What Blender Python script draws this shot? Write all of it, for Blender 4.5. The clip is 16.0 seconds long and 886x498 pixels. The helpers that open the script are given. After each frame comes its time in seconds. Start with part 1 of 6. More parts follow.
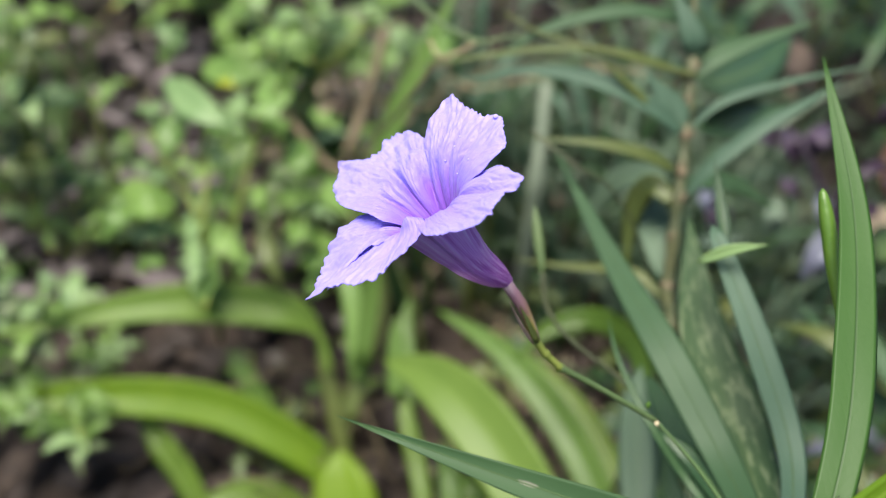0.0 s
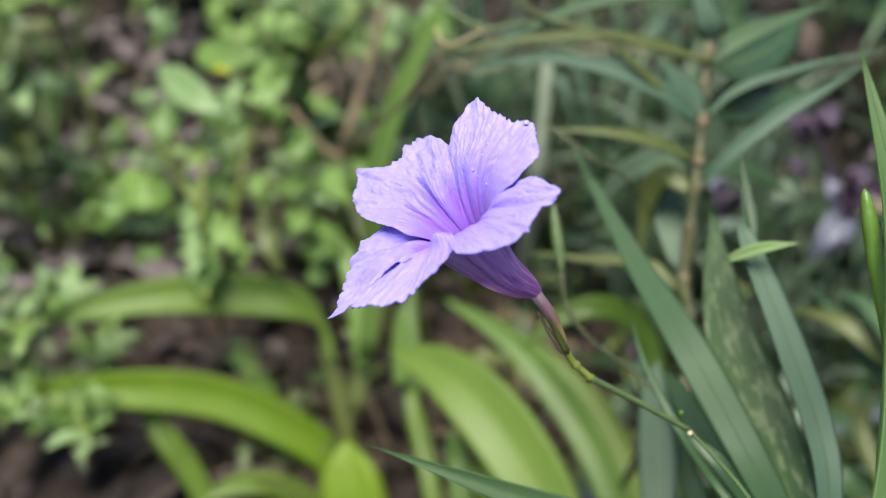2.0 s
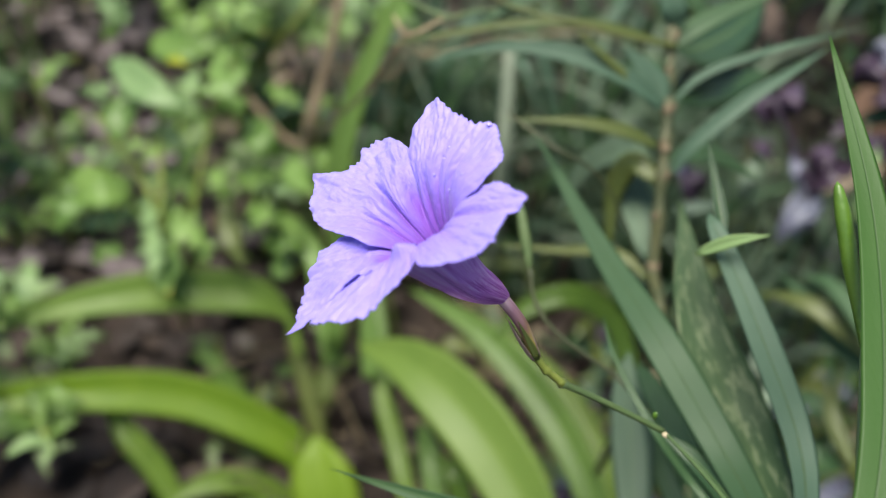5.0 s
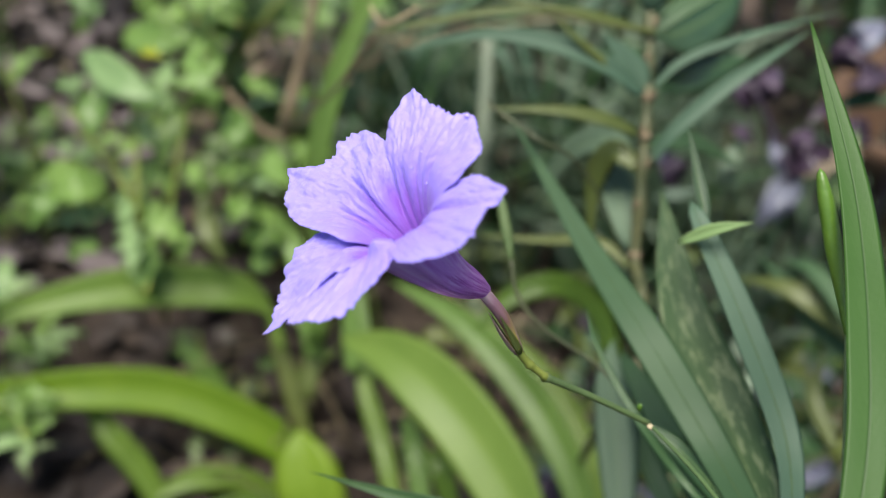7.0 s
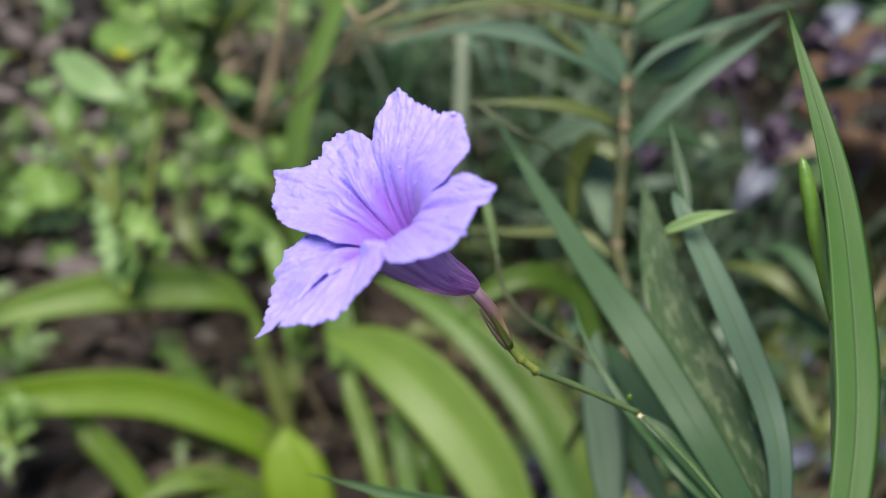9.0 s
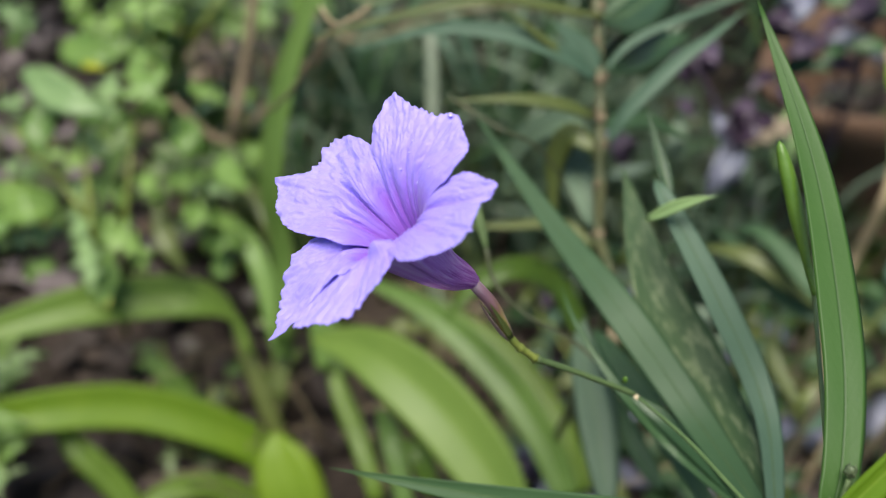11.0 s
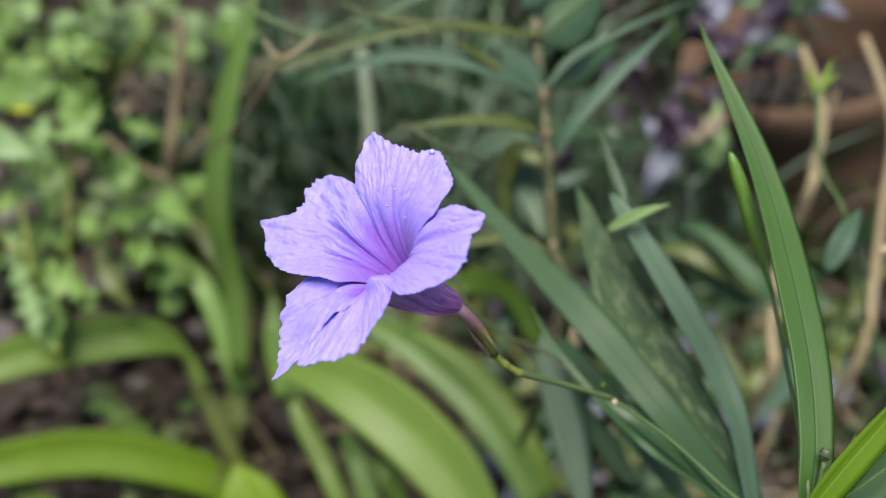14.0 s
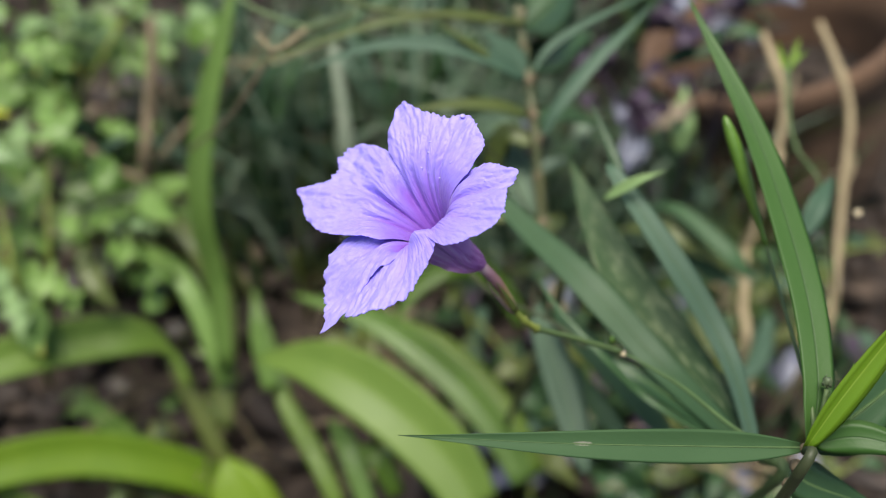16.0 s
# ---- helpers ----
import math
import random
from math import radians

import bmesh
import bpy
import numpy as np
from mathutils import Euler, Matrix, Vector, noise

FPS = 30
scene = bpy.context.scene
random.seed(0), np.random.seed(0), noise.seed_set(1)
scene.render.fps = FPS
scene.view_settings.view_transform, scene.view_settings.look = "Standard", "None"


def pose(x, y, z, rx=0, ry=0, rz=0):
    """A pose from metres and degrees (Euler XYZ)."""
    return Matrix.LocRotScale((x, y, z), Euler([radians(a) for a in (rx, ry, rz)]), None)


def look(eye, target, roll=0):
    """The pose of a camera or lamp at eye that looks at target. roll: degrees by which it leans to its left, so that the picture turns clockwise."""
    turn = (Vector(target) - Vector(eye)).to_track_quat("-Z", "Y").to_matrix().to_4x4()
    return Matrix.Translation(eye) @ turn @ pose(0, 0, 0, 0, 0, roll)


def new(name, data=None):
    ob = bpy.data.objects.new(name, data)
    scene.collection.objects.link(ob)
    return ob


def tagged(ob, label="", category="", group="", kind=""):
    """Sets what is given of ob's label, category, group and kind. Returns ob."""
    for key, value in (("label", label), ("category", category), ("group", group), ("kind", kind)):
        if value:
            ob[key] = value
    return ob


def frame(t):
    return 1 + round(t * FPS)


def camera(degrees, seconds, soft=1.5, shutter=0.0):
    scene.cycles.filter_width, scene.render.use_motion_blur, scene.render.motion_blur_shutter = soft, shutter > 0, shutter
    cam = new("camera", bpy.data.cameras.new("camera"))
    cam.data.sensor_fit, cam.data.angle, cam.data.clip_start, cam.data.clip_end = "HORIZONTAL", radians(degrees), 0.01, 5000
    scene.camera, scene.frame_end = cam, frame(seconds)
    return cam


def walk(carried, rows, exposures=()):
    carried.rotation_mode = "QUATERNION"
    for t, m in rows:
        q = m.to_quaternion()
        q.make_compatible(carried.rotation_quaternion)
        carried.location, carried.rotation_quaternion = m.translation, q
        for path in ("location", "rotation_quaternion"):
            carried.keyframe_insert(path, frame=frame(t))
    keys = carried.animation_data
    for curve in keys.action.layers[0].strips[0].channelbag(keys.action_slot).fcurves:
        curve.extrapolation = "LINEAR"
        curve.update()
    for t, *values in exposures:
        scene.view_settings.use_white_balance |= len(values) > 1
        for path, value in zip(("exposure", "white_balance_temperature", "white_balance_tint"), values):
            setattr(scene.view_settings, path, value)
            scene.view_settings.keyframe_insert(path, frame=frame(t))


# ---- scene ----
cam = camera(53.5, 16.0, 1.1)
cam.data.dof.use_dof = True
cam.data.dof.focus_distance = 0.166
cam.data.dof.aperture_fstop = 9.2
METRES, EYE, TILT, LEAN, TURN = 0.075, 0.58, -40.0, 0.0, 0.0
ROWS = [
    (0.0, 0.0, 0.0, 0.0, 0.0, 0.0, -0.0),
    (0.5, -0.025, 0.0382, 0.0204, -0.12, -0.42, 0.2),
    (1.0, -0.0502, 0.0697, 0.0405, -0.16, -0.88, 0.43),
    (1.5, -0.071, 0.0945, 0.0664, -0.22, -1.33, 0.75),
    (2.0, -0.0842, 0.1164, 0.0925, -0.42, -1.55, 0.99),
    (2.5, -0.0895, 0.1377, 0.1149, -0.73, -1.72, 1.27),
    (3.0, -0.0891, 0.1543, 0.1275, -1.13, -1.81, 1.41),
    (3.5, -0.085, 0.1757, 0.1367, -1.57, -1.99, 1.68),
    (4.0, -0.0798, 0.1875, 0.142, -1.84, -2.24, 1.92),
    (6.5, -0.0592, 0.2541, 0.1557, -3.52, -3.35, 3.14),
    (7.0, -0.0597, 0.2618, 0.1601, -3.81, -3.52, 3.36),
    (7.5, -0.065, 0.2808, 0.1709, -4.72, -3.73, 4.04),
    (8.0, -0.072, 0.2693, 0.1727, -4.89, -3.93, 4.32),
    (8.5, -0.0758, 0.2675, 0.1751, -5.12, -4.05, 4.53),
    (11.0, -0.1671, 0.1886, 0.1899, -7.46, -4.58, 7.52),
    (11.5, -0.1769, 0.2001, 0.2107, -8.85, -4.47, 8.41),
    (12.0, -0.1868, 0.1989, 0.2299, -9.86, -4.51, 9.55),
    (12.5, -0.2027, 0.1769, 0.2489, -10.25, -4.71, 10.37),
    (13.0, -0.2142, 0.1633, 0.2555, -10.47, -4.71, 10.63),
    (13.5, -0.2629, 0.1301, 0.2621, -11.45, -4.59, 11.18),
    (14.0, -0.3053, 0.1131, 0.2615, -12.22, -4.58, 11.52),
    (14.5, -0.3573, 0.0819, 0.2599, -12.87, -4.66, 11.98),
    (15.0, -0.4165, 0.0484, 0.2518, -13.52, -4.71, 12.32),
    (15.5, -0.4808, 0.0145, 0.2353, -14.24, -4.87, 12.82),
    (16.0, -0.5488, -0.01, 0.2029, -15.15, -5.05, 13.19),
]
EXPOSURES = [(t, e - 0.03, 6900, 8) for t, e in ((0.0, 1.2), (1.0, 1.16), (2.0, 1.1), (3.5, 1.04), (7.0, 0.99), (11.0, 0.9), (16.0, 0.88))]
walk(cam, [(t, pose(0, 0, EYE, TILT, LEAN, TURN) @ pose(METRES * x, METRES * y, METRES * z, 90 + pitch, roll, yaw)) for t, x, y, z, yaw, pitch, roll in ROWS], EXPOSURES)

# ---- light: a bright hazy day, half shade ----
world = bpy.data.worlds.new("sky")
scene.world = world
world.use_nodes = True
wn = world.node_tree
sky = wn.nodes.new("ShaderNodeTexSky")
sky.sky_type = "NISHITA"
sky.sun_disc = False
sky.sun_elevation, sky.sun_rotation = radians(80), radians(-135)
wn.links.new(sky.outputs[0], wn.nodes["Background"].inputs[0])
wn.nodes["Background"].inputs[1].default_value = 0.09
sun_data = bpy.data.lights.new("sun", "SUN")
sun_data.energy, sun_data.angle, sun_data.color = 4.1, radians(34), (1.0, 0.97, 0.92)
sun = new("sun", sun_data)
sun.matrix_world = look((-0.14, -0.16, 1.0), (0, 0, 0))


# ---- materials ----
def mat_new(name):
    m = bpy.data.materials.new(name)
    m.use_nodes = True
    nt = m.node_tree
    return m, nt, nt.nodes["Principled BSDF"], nt.nodes["Material Output"]


def node(nt, kind, **sets):
    n = nt.nodes.new(kind)
    for k, v in sets.items():
        n.inputs[k].default_value = v
    return n


def ramp(nt, fac, *stops):
    r = nt.nodes.new("ShaderNodeValToRGB")
    el = r.color_ramp.elements
    while len(el) < len(stops):
        el.new(0.5)
    for e, (p, c) in zip(el, stops):
        e.position, e.color = p, (*c, 1)
    nt.links.new(fac, r.inputs[0])
    return r.outputs[0]


def mix(nt, fac, a, b, how="MIX"):
    m = nt.nodes.new("ShaderNodeMix")
    m.data_type, m.blend_type = "RGBA", how
    for sock, val in ((m.inputs[0], fac), (m.inputs[6], a), (m.inputs[7], b)):
        if isinstance(val, (int, float)):
            sock.default_value = val
        elif isinstance(val, tuple):
            sock.default_value = (*val, 1)
        else:
            nt.links.new(val, sock)
    return m.outputs[2]


def maths(nt, op, a, b=0.0, clamp=False):
    m = nt.nodes.new("ShaderNodeMath")
    m.operation, m.use_clamp = op, clamp
    for sock, val in ((m.inputs[0], a), (m.inputs[1], b)):
        if isinstance(val, (int, float)):
            sock.default_value = val
        else:
            nt.links.new(val, sock)
    return m.outputs[0]


def noise_tex(nt, vec, scale, detail=3.0, rough=0.5):
    n = node(nt, "ShaderNodeTexNoise", Scale=scale, Detail=detail, Roughness=rough)
    nt.links.new(vec, n.inputs["Vector"])
    return n.outputs["Fac"]


def stretched(nt, vec, sx, sy, sz=1.0):
    m = node(nt, "ShaderNodeMapping", Scale=(sx, sy, sz))
    nt.links.new(vec, m.inputs["Vector"])
    return m.outputs[0]


def relief(nt, bsdf, height, strength, distance):
    b = node(nt, "ShaderNodeBump", Strength=strength, Distance=distance)
    nt.links.new(height, b.inputs["Height"])
    nt.links.new(b.outputs[0], bsdf.inputs["Normal"])
    return b.outputs[0]


def leaf_mat(name, dark, light, rib=(0.2, 0.3, 0.1), rib_amount=0.5, rough=0.42, thin=0.3, blotch=None, blotch_at=0.62, veins=14.0, spec=0.4, tipc=None, scar=None, streak=0.25, pinnate=0.0, furrow=0.7):
    """A leaf: parallel veins, a paler midrib, mottling, each leaf a little different, some light through the blade."""
    m, nt, b, out = mat_new(name)
    tc = nt.nodes.new("ShaderNodeTexCoord")
    info = nt.nodes.new("ShaderNodeObjectInfo")
    sep = nt.nodes.new("ShaderNodeSeparateXYZ")
    nt.links.new(tc.outputs["UV"], sep.inputs[0])
    big = noise_tex(nt, tc.outputs["Object"], 55.0, 4.0, 0.6)
    fac = maths(nt, "ADD", maths(nt, "MULTIPLY", info.outputs["Random"], 0.7), maths(nt, "MULTIPLY", maths(nt, "SUBTRACT", big, 0.35), 0.9), True)
    col = mix(nt, fac, dark, light)
    lines = noise_tex(nt, stretched(nt, tc.outputs["UV"], veins, 1.1), 1.0, 3.0)
    col = mix(nt, maths(nt, "MULTIPLY", lines, streak), col, mix(nt, 1.0, col, (1.3, 1.28, 1.15), "MULTIPLY"))
    across = maths(nt, "ABSOLUTE", maths(nt, "SUBTRACT", sep.outputs[0], 0.5))
    mid = maths(nt, "SUBTRACT", 1.0, maths(nt, "MULTIPLY", across, 22.0), True)
    col = mix(nt, maths(nt, "MULTIPLY", mid, rib_amount), col, rib)
    if blotch:
        spots = noise_tex(nt, stretched(nt, tc.outputs["UV"], 5.0, 9.0), 1.3, 5.0, 0.65)
        on = maths(nt, "MULTIPLY", maths(nt, "SUBTRACT", spots, blotch_at), 9.0, True)
        col = mix(nt, on, col, blotch)
    if tipc:
        edge = noise_tex(nt, tc.outputs["Object"], 90.0, 2.0)
        far = maths(nt, "MULTIPLY", maths(nt, "SUBTRACT", maths(nt, "ADD", sep.outputs[1], maths(nt, "MULTIPLY", edge, 0.3)), 0.95), 6.0, True)
        col = mix(nt, far, col, tipc)
    if scar:
        du = maths(nt, "MULTIPLY", maths(nt, "SUBTRACT", sep.outputs[0], scar[0]), 9.0)
        dv = maths(nt, "MULTIPLY", maths(nt, "SUBTRACT", sep.outputs[1], scar[1]), 34.0)
        rr = maths(nt, "ADD", maths(nt, "MULTIPLY", du, du), maths(nt, "MULTIPLY", dv, dv))
        gone = maths(nt, "SUBTRACT", maths(nt, "ADD", maths(nt, "SUBTRACT", 0.72, rr), noise_tex(nt, tc.outputs["Object"], 700.0, 3.0)), 0.55, True)
        col = mix(nt, maths(nt, "MULTIPLY", gone, 2.0, True), col, (0.21, 0.21, 0.16))
    nt.links.new(col, b.inputs["Base Color"])
    b.inputs["Roughness"].default_value = rough
    b.inputs["Specular IOR Level"].default_value = spec
    fine = noise_tex(nt, tc.outputs["Object"], 900.0, 2.0)
    if pinnate:
        bent = maths(nt, "SUBTRACT", maths(nt, "MULTIPLY", sep.outputs[1], pinnate), maths(nt, "MULTIPLY", across, 5.0))
        side = maths(nt, "POWER", maths(nt, "ADD", maths(nt, "MULTIPLY", maths(nt, "SINE", maths(nt, "MULTIPLY", bent, 6.283)), 0.5), 0.5), 6.0)
        fine = maths(nt, "SUBTRACT", fine, maths(nt, "MULTIPLY", side, 0.14))
    hgt = maths(nt, "ADD", maths(nt, "MULTIPLY", lines, furrow), maths(nt, "ADD", maths(nt, "MULTIPLY", mid, -0.5), maths(nt, "MULTIPLY", fine, 0.25)))
    nrm = relief(nt, b, hgt, 0.25, 0.0005)
    tr = nt.nodes.new("ShaderNodeBsdfTranslucent")
    nt.links.new(mix(nt, 1.0, col, (1.2, 1.3, 0.7), "MULTIPLY"), tr.inputs[0])
    nt.links.new(nrm, tr.inputs["Normal"])
    ms = node(nt, "ShaderNodeMixShader", Fac=thin)
    nt.links.new(b.outputs[0], ms.inputs[1])
    nt.links.new(tr.outputs[0], ms.inputs[2])
    nt.links.new(ms.outputs[0], out.inputs[0])
    return m


def plain_mat(name, dark, light, scale=60.0, rough=0.8, bump=0.5, depth=0.001, per=0.4, thin=0.0):
    m, nt, b, out = mat_new(name)
    tc = nt.nodes.new("ShaderNodeTexCoord")
    info = nt.nodes.new("ShaderNodeObjectInfo")
    a = noise_tex(nt, tc.outputs["Object"], scale, 5.0, 0.65)
    c = noise_tex(nt, tc.outputs["Object"], scale * 6, 3.0)
    fac = maths(nt, "ADD", maths(nt, "MULTIPLY", maths(nt, "SUBTRACT", a, 0.3), 1.6), maths(nt, "MULTIPLY", maths(nt, "SUBTRACT", info.outputs["Random"], 0.5), per), True)
    col = mix(nt, fac, dark, light)
    col = mix(nt, maths(nt, "MULTIPLY", c, 0.5), col, mix(nt, 1.0, col, (0.55, 0.55, 0.55), "MULTIPLY"))
    nt.links.new(col, b.inputs["Base Color"])
    b.inputs["Roughness"].default_value = rough
    relief(nt, b, maths(nt, "ADD", a, maths(nt, "MULTIPLY", c, 0.4)), bump, depth)
    if thin:
        tr = nt.nodes.new("ShaderNodeBsdfTranslucent")
        nt.links.new(col, tr.inputs[0])
        ms = node(nt, "ShaderNodeMixShader", Fac=thin)
        nt.links.new(b.outputs[0], ms.inputs[1])
        nt.links.new(tr.outputs[0], ms.inputs[2])
        nt.links.new(ms.outputs[0], out.inputs[0])
    return m


def petal_mat():
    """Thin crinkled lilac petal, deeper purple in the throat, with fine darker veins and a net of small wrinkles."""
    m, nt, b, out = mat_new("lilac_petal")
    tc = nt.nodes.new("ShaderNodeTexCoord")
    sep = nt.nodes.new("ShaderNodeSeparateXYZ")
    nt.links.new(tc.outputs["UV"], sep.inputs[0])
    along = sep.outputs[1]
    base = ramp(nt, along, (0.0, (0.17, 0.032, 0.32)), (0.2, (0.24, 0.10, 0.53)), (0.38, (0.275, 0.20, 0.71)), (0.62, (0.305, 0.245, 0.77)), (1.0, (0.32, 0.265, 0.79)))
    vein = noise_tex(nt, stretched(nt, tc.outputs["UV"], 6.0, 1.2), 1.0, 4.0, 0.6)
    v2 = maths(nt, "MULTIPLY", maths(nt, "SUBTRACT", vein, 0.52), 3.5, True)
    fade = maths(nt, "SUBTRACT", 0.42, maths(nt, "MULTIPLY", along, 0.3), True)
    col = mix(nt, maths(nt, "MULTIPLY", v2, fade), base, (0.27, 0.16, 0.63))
    spots = noise_tex(nt, tc.outputs["Object"], 520.0, 4.0)
    pale = maths(nt, "MULTIPLY", maths(nt, "SUBTRACT", spots, 0.5), 2.2, True)
    col = mix(nt, maths(nt, "MULTIPLY", pale, along), col, (0.40, 0.355, 0.85))
    nt.links.new(col, b.inputs["Base Color"])
    b.inputs["Roughness"].default_value = 0.5
    b.inputs["Specular IOR Level"].default_value = 0.3
    b.inputs["Sheen Weight"].default_value = 0.12
    crinkle = noise_tex(nt, stretched(nt, tc.outputs["UV"], 13.0, 7.0), 1.0, 3.0, 0.6)
    net = maths(nt, "ABSOLUTE", maths(nt, "SUBTRACT", noise_tex(nt, stretched(nt, tc.outputs["UV"], 15.0, 8.0), 1.0, 2.0, 0.5), 0.5))
    h = maths(nt, "ADD", maths(nt, "MULTIPLY", crinkle, 0.7), maths(nt, "ADD", maths(nt, "MULTIPLY", net, 2.2), maths(nt, "MULTIPLY", spots, 0.45)))
    nrm = relief(nt, b, h, 0.28, 0.0011)
    tr = nt.nodes.new("ShaderNodeBsdfTranslucent")
    nt.links.new(mix(nt, 1.0, col, (1.0, 0.9, 1.05), "MULTIPLY"), tr.inputs[0])
    nt.links.new(nrm, tr.inputs["Normal"])
    ms = node(nt, "ShaderNodeMixShader", Fac=0.22)
    nt.links.new(b.outputs[0], ms.inputs[1])
    nt.links.new(tr.outputs[0], ms.inputs[2])
    nt.links.new(ms.outputs[0], out.inputs[0])
    return m


def tube_mat():
    """Corolla tube: magenta violet by the calyx, bluer towards the petals, with long dark and pale streaks."""
    m, nt, b, out = mat_new("violet_tube")
    tc = nt.nodes.new("ShaderNodeTexCoord")
    sep = nt.nodes.new("ShaderNodeSeparateXYZ")
    nt.links.new(tc.outputs["UV"], sep.inputs[0])
    vein = noise_tex(nt, stretched(nt, tc.outputs["UV"], 26.0, 1.3), 1.0, 4.0, 0.65)
    low = ramp(nt, vein, (0.36, (0.28, 0.05, 0.36)), (0.5, (0.56, 0.20, 0.62)), (0.64, (0.76, 0.5, 0.8)))
    high = ramp(nt, vein, (0.36, (0.32, 0.1, 0.48)), (0.5, (0.52, 0.27, 0.73)), (0.64, (0.62, 0.46, 0.84)))
    col = mix(nt, maths(nt, "MULTIPLY", maths(nt, "SUBTRACT", sep.outputs[1], 0.15), 1.3, True), low, high)
    nt.links.new(col, b.inputs["Base Color"])
    b.inputs["Roughness"].default_value = 0.42
    relief(nt, b, vein, 0.8, 0.0009)
    tr = nt.nodes.new("ShaderNodeBsdfTranslucent")
    nt.links.new(col, tr.inputs[0])
    ms = node(nt, "ShaderNodeMixShader", Fac=0.42)
    nt.links.new(b.outputs[0], ms.inputs[1])
    nt.links.new(tr.outputs[0], ms.inputs[2])
    nt.links.new(ms.outputs[0], out.inputs[0])
    return m


def water_mat():
    m, nt, b, out = mat_new("water_drop")
    b.inputs["Base Color"].default_value = (0.45, 0.38, 0.84, 1)
    b.inputs["Transmission Weight"].default_value = 0.35
    b.inputs["Roughness"].default_value = 0.06
    b.inputs["IOR"].default_value = 1.33
    return m


def cup_mat():
    """Calyx: yellow-green at the stem, brownish purple, then pale pinkish towards the tube."""
    m, nt, b, out = mat_new("calyx_cup")
    tc = nt.nodes.new("ShaderNodeTexCoord")
    sep = nt.nodes.new("ShaderNodeSeparateXYZ")
    nt.links.new(tc.outputs["UV"], sep.inputs[0])
    streak = noise_tex(nt, stretched(nt, tc.outputs["UV"], 9.0, 1.5), 1.0, 3.0)
    pos = maths(nt, "ADD", sep.outputs[1], maths(nt, "MULTIPLY", maths(nt, "SUBTRACT", streak, 0.5), 0.5))
    col = ramp(nt, pos, (0.0, (0.24, 0.28, 0.03)), (0.22, (0.24, 0.20, 0.05)), (0.48, (0.17, 0.09, 0.07)), (0.75, (0.25, 0.13, 0.17)), (1.0, (0.50, 0.37, 0.40)))
    nt.links.new(col, b.inputs["Base Color"])
    b.inputs["Roughness"].default_value = 0.5
    relief(nt, b, streak, 0.4, 0.0005)
    return m


CUP = cup_mat()
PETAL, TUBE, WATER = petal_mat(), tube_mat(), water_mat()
RUELLIA = leaf_mat("ruellia_leaf", (0.031, 0.074, 0.030), (0.054, 0.110, 0.046), rib=(0.03, 0.07, 0.03), rib_amount=0.5, rough=0.55, spec=0.35, streak=0.04, pinnate=16, furrow=0.1)
RUELLIA_SCAR = leaf_mat("ruellia_nibbled_leaf", (0.027, 0.070, 0.024), (0.048, 0.10, 0.038), rib=(0.03, 0.08, 0.03), rib_amount=0.4, scar=(0.52, 0.63), rough=0.55, spec=0.35, streak=0.03, pinnate=24, furrow=0.05)
RUELLIA_FRESH = leaf_mat("ruellia_fresh_leaf", (0.022, 0.071, 0.008), (0.039, 0.100, 0.016), rib=(0.018, 0.05, 0.008), rib_amount=0.75, rough=0.52, spec=0.4, streak=0.03, pinnate=26, furrow=0.0)
RUELLIA_GREY = leaf_mat("ruellia_grey_leaf", (0.045, 0.094, 0.057), (0.074, 0.131, 0.084), rib=(0.03, 0.07, 0.04), rib_amount=0.5, rough=0.55, spec=0.35, streak=0.1, pinnate=16)
RUELLIA_DARK = leaf_mat("ruellia_dark_leaf", (0.018, 0.05, 0.02), (0.045, 0.10, 0.035))
RUELLIA_OLD = leaf_mat("ruellia_eaten_leaf", (0.031, 0.068, 0.025), (0.058, 0.1, 0.04), rib=(0.1, 0.14, 0.07), rib_amount=0.3, blotch=(0.125, 0.165, 0.085), blotch_at=0.5, rough=0.6, spec=0.3, streak=0.05, furrow=0.2)
RUELLIA_PALE = leaf_mat("ruellia_pale_leaf", (0.085, 0.135, 0.085), (0.13, 0.19, 0.12), rib_amount=0.15, rough=0.55, spec=0.3, streak=0.1)
OLIVE = leaf_mat("olive_leaf", (0.06, 0.085, 0.018), (0.11, 0.13, 0.038), rib_amount=0.2)
LIME = leaf_mat("lime_leaf", (0.085, 0.185, 0.009), (0.16, 0.265, 0.018), rib=(0.4, 0.5, 0.1), rib_amount=0.3, thin=0.4)
STRAP = leaf_mat("strap_leaf", (0.050, 0.106, 0.009), (0.112, 0.182, 0.021), rib=(0.15, 0.24, 0.035), rib_amount=0.25, rough=0.4, thin=0.4, spec=0.35)
STRAP_BRIGHT = leaf_mat("strap_bright_leaf", (0.088, 0.17, 0.009), (0.155, 0.24, 0.02), rib=(0.22, 0.31, 0.04), rib_amount=0.25, rough=0.42, thin=0.4, spec=0.3)
STRAP_YELLOW = leaf_mat("strap_yellow_leaf", (0.092, 0.165, 0.024), (0.148, 0.226, 0.045), rib=(0.22, 0.31, 0.06), rib_amount=0.25, rough=0.42, thin=0.4, spec=0.3)
STRAP_PALE = leaf_mat("strap_pale_leaf", (0.078, 0.15, 0.03), (0.13, 0.215, 0.05), rib=(0.18, 0.28, 0.08), rib_amount=0.25, rough=0.4, thin=0.4, spec=0.35)
HERB = leaf_mat("herb_leaf", (0.078, 0.16, 0.032), (0.195, 0.31, 0.077), rib=(0.25, 0.35, 0.12), rib_amount=0.3, thin=0.4, veins=5.0)
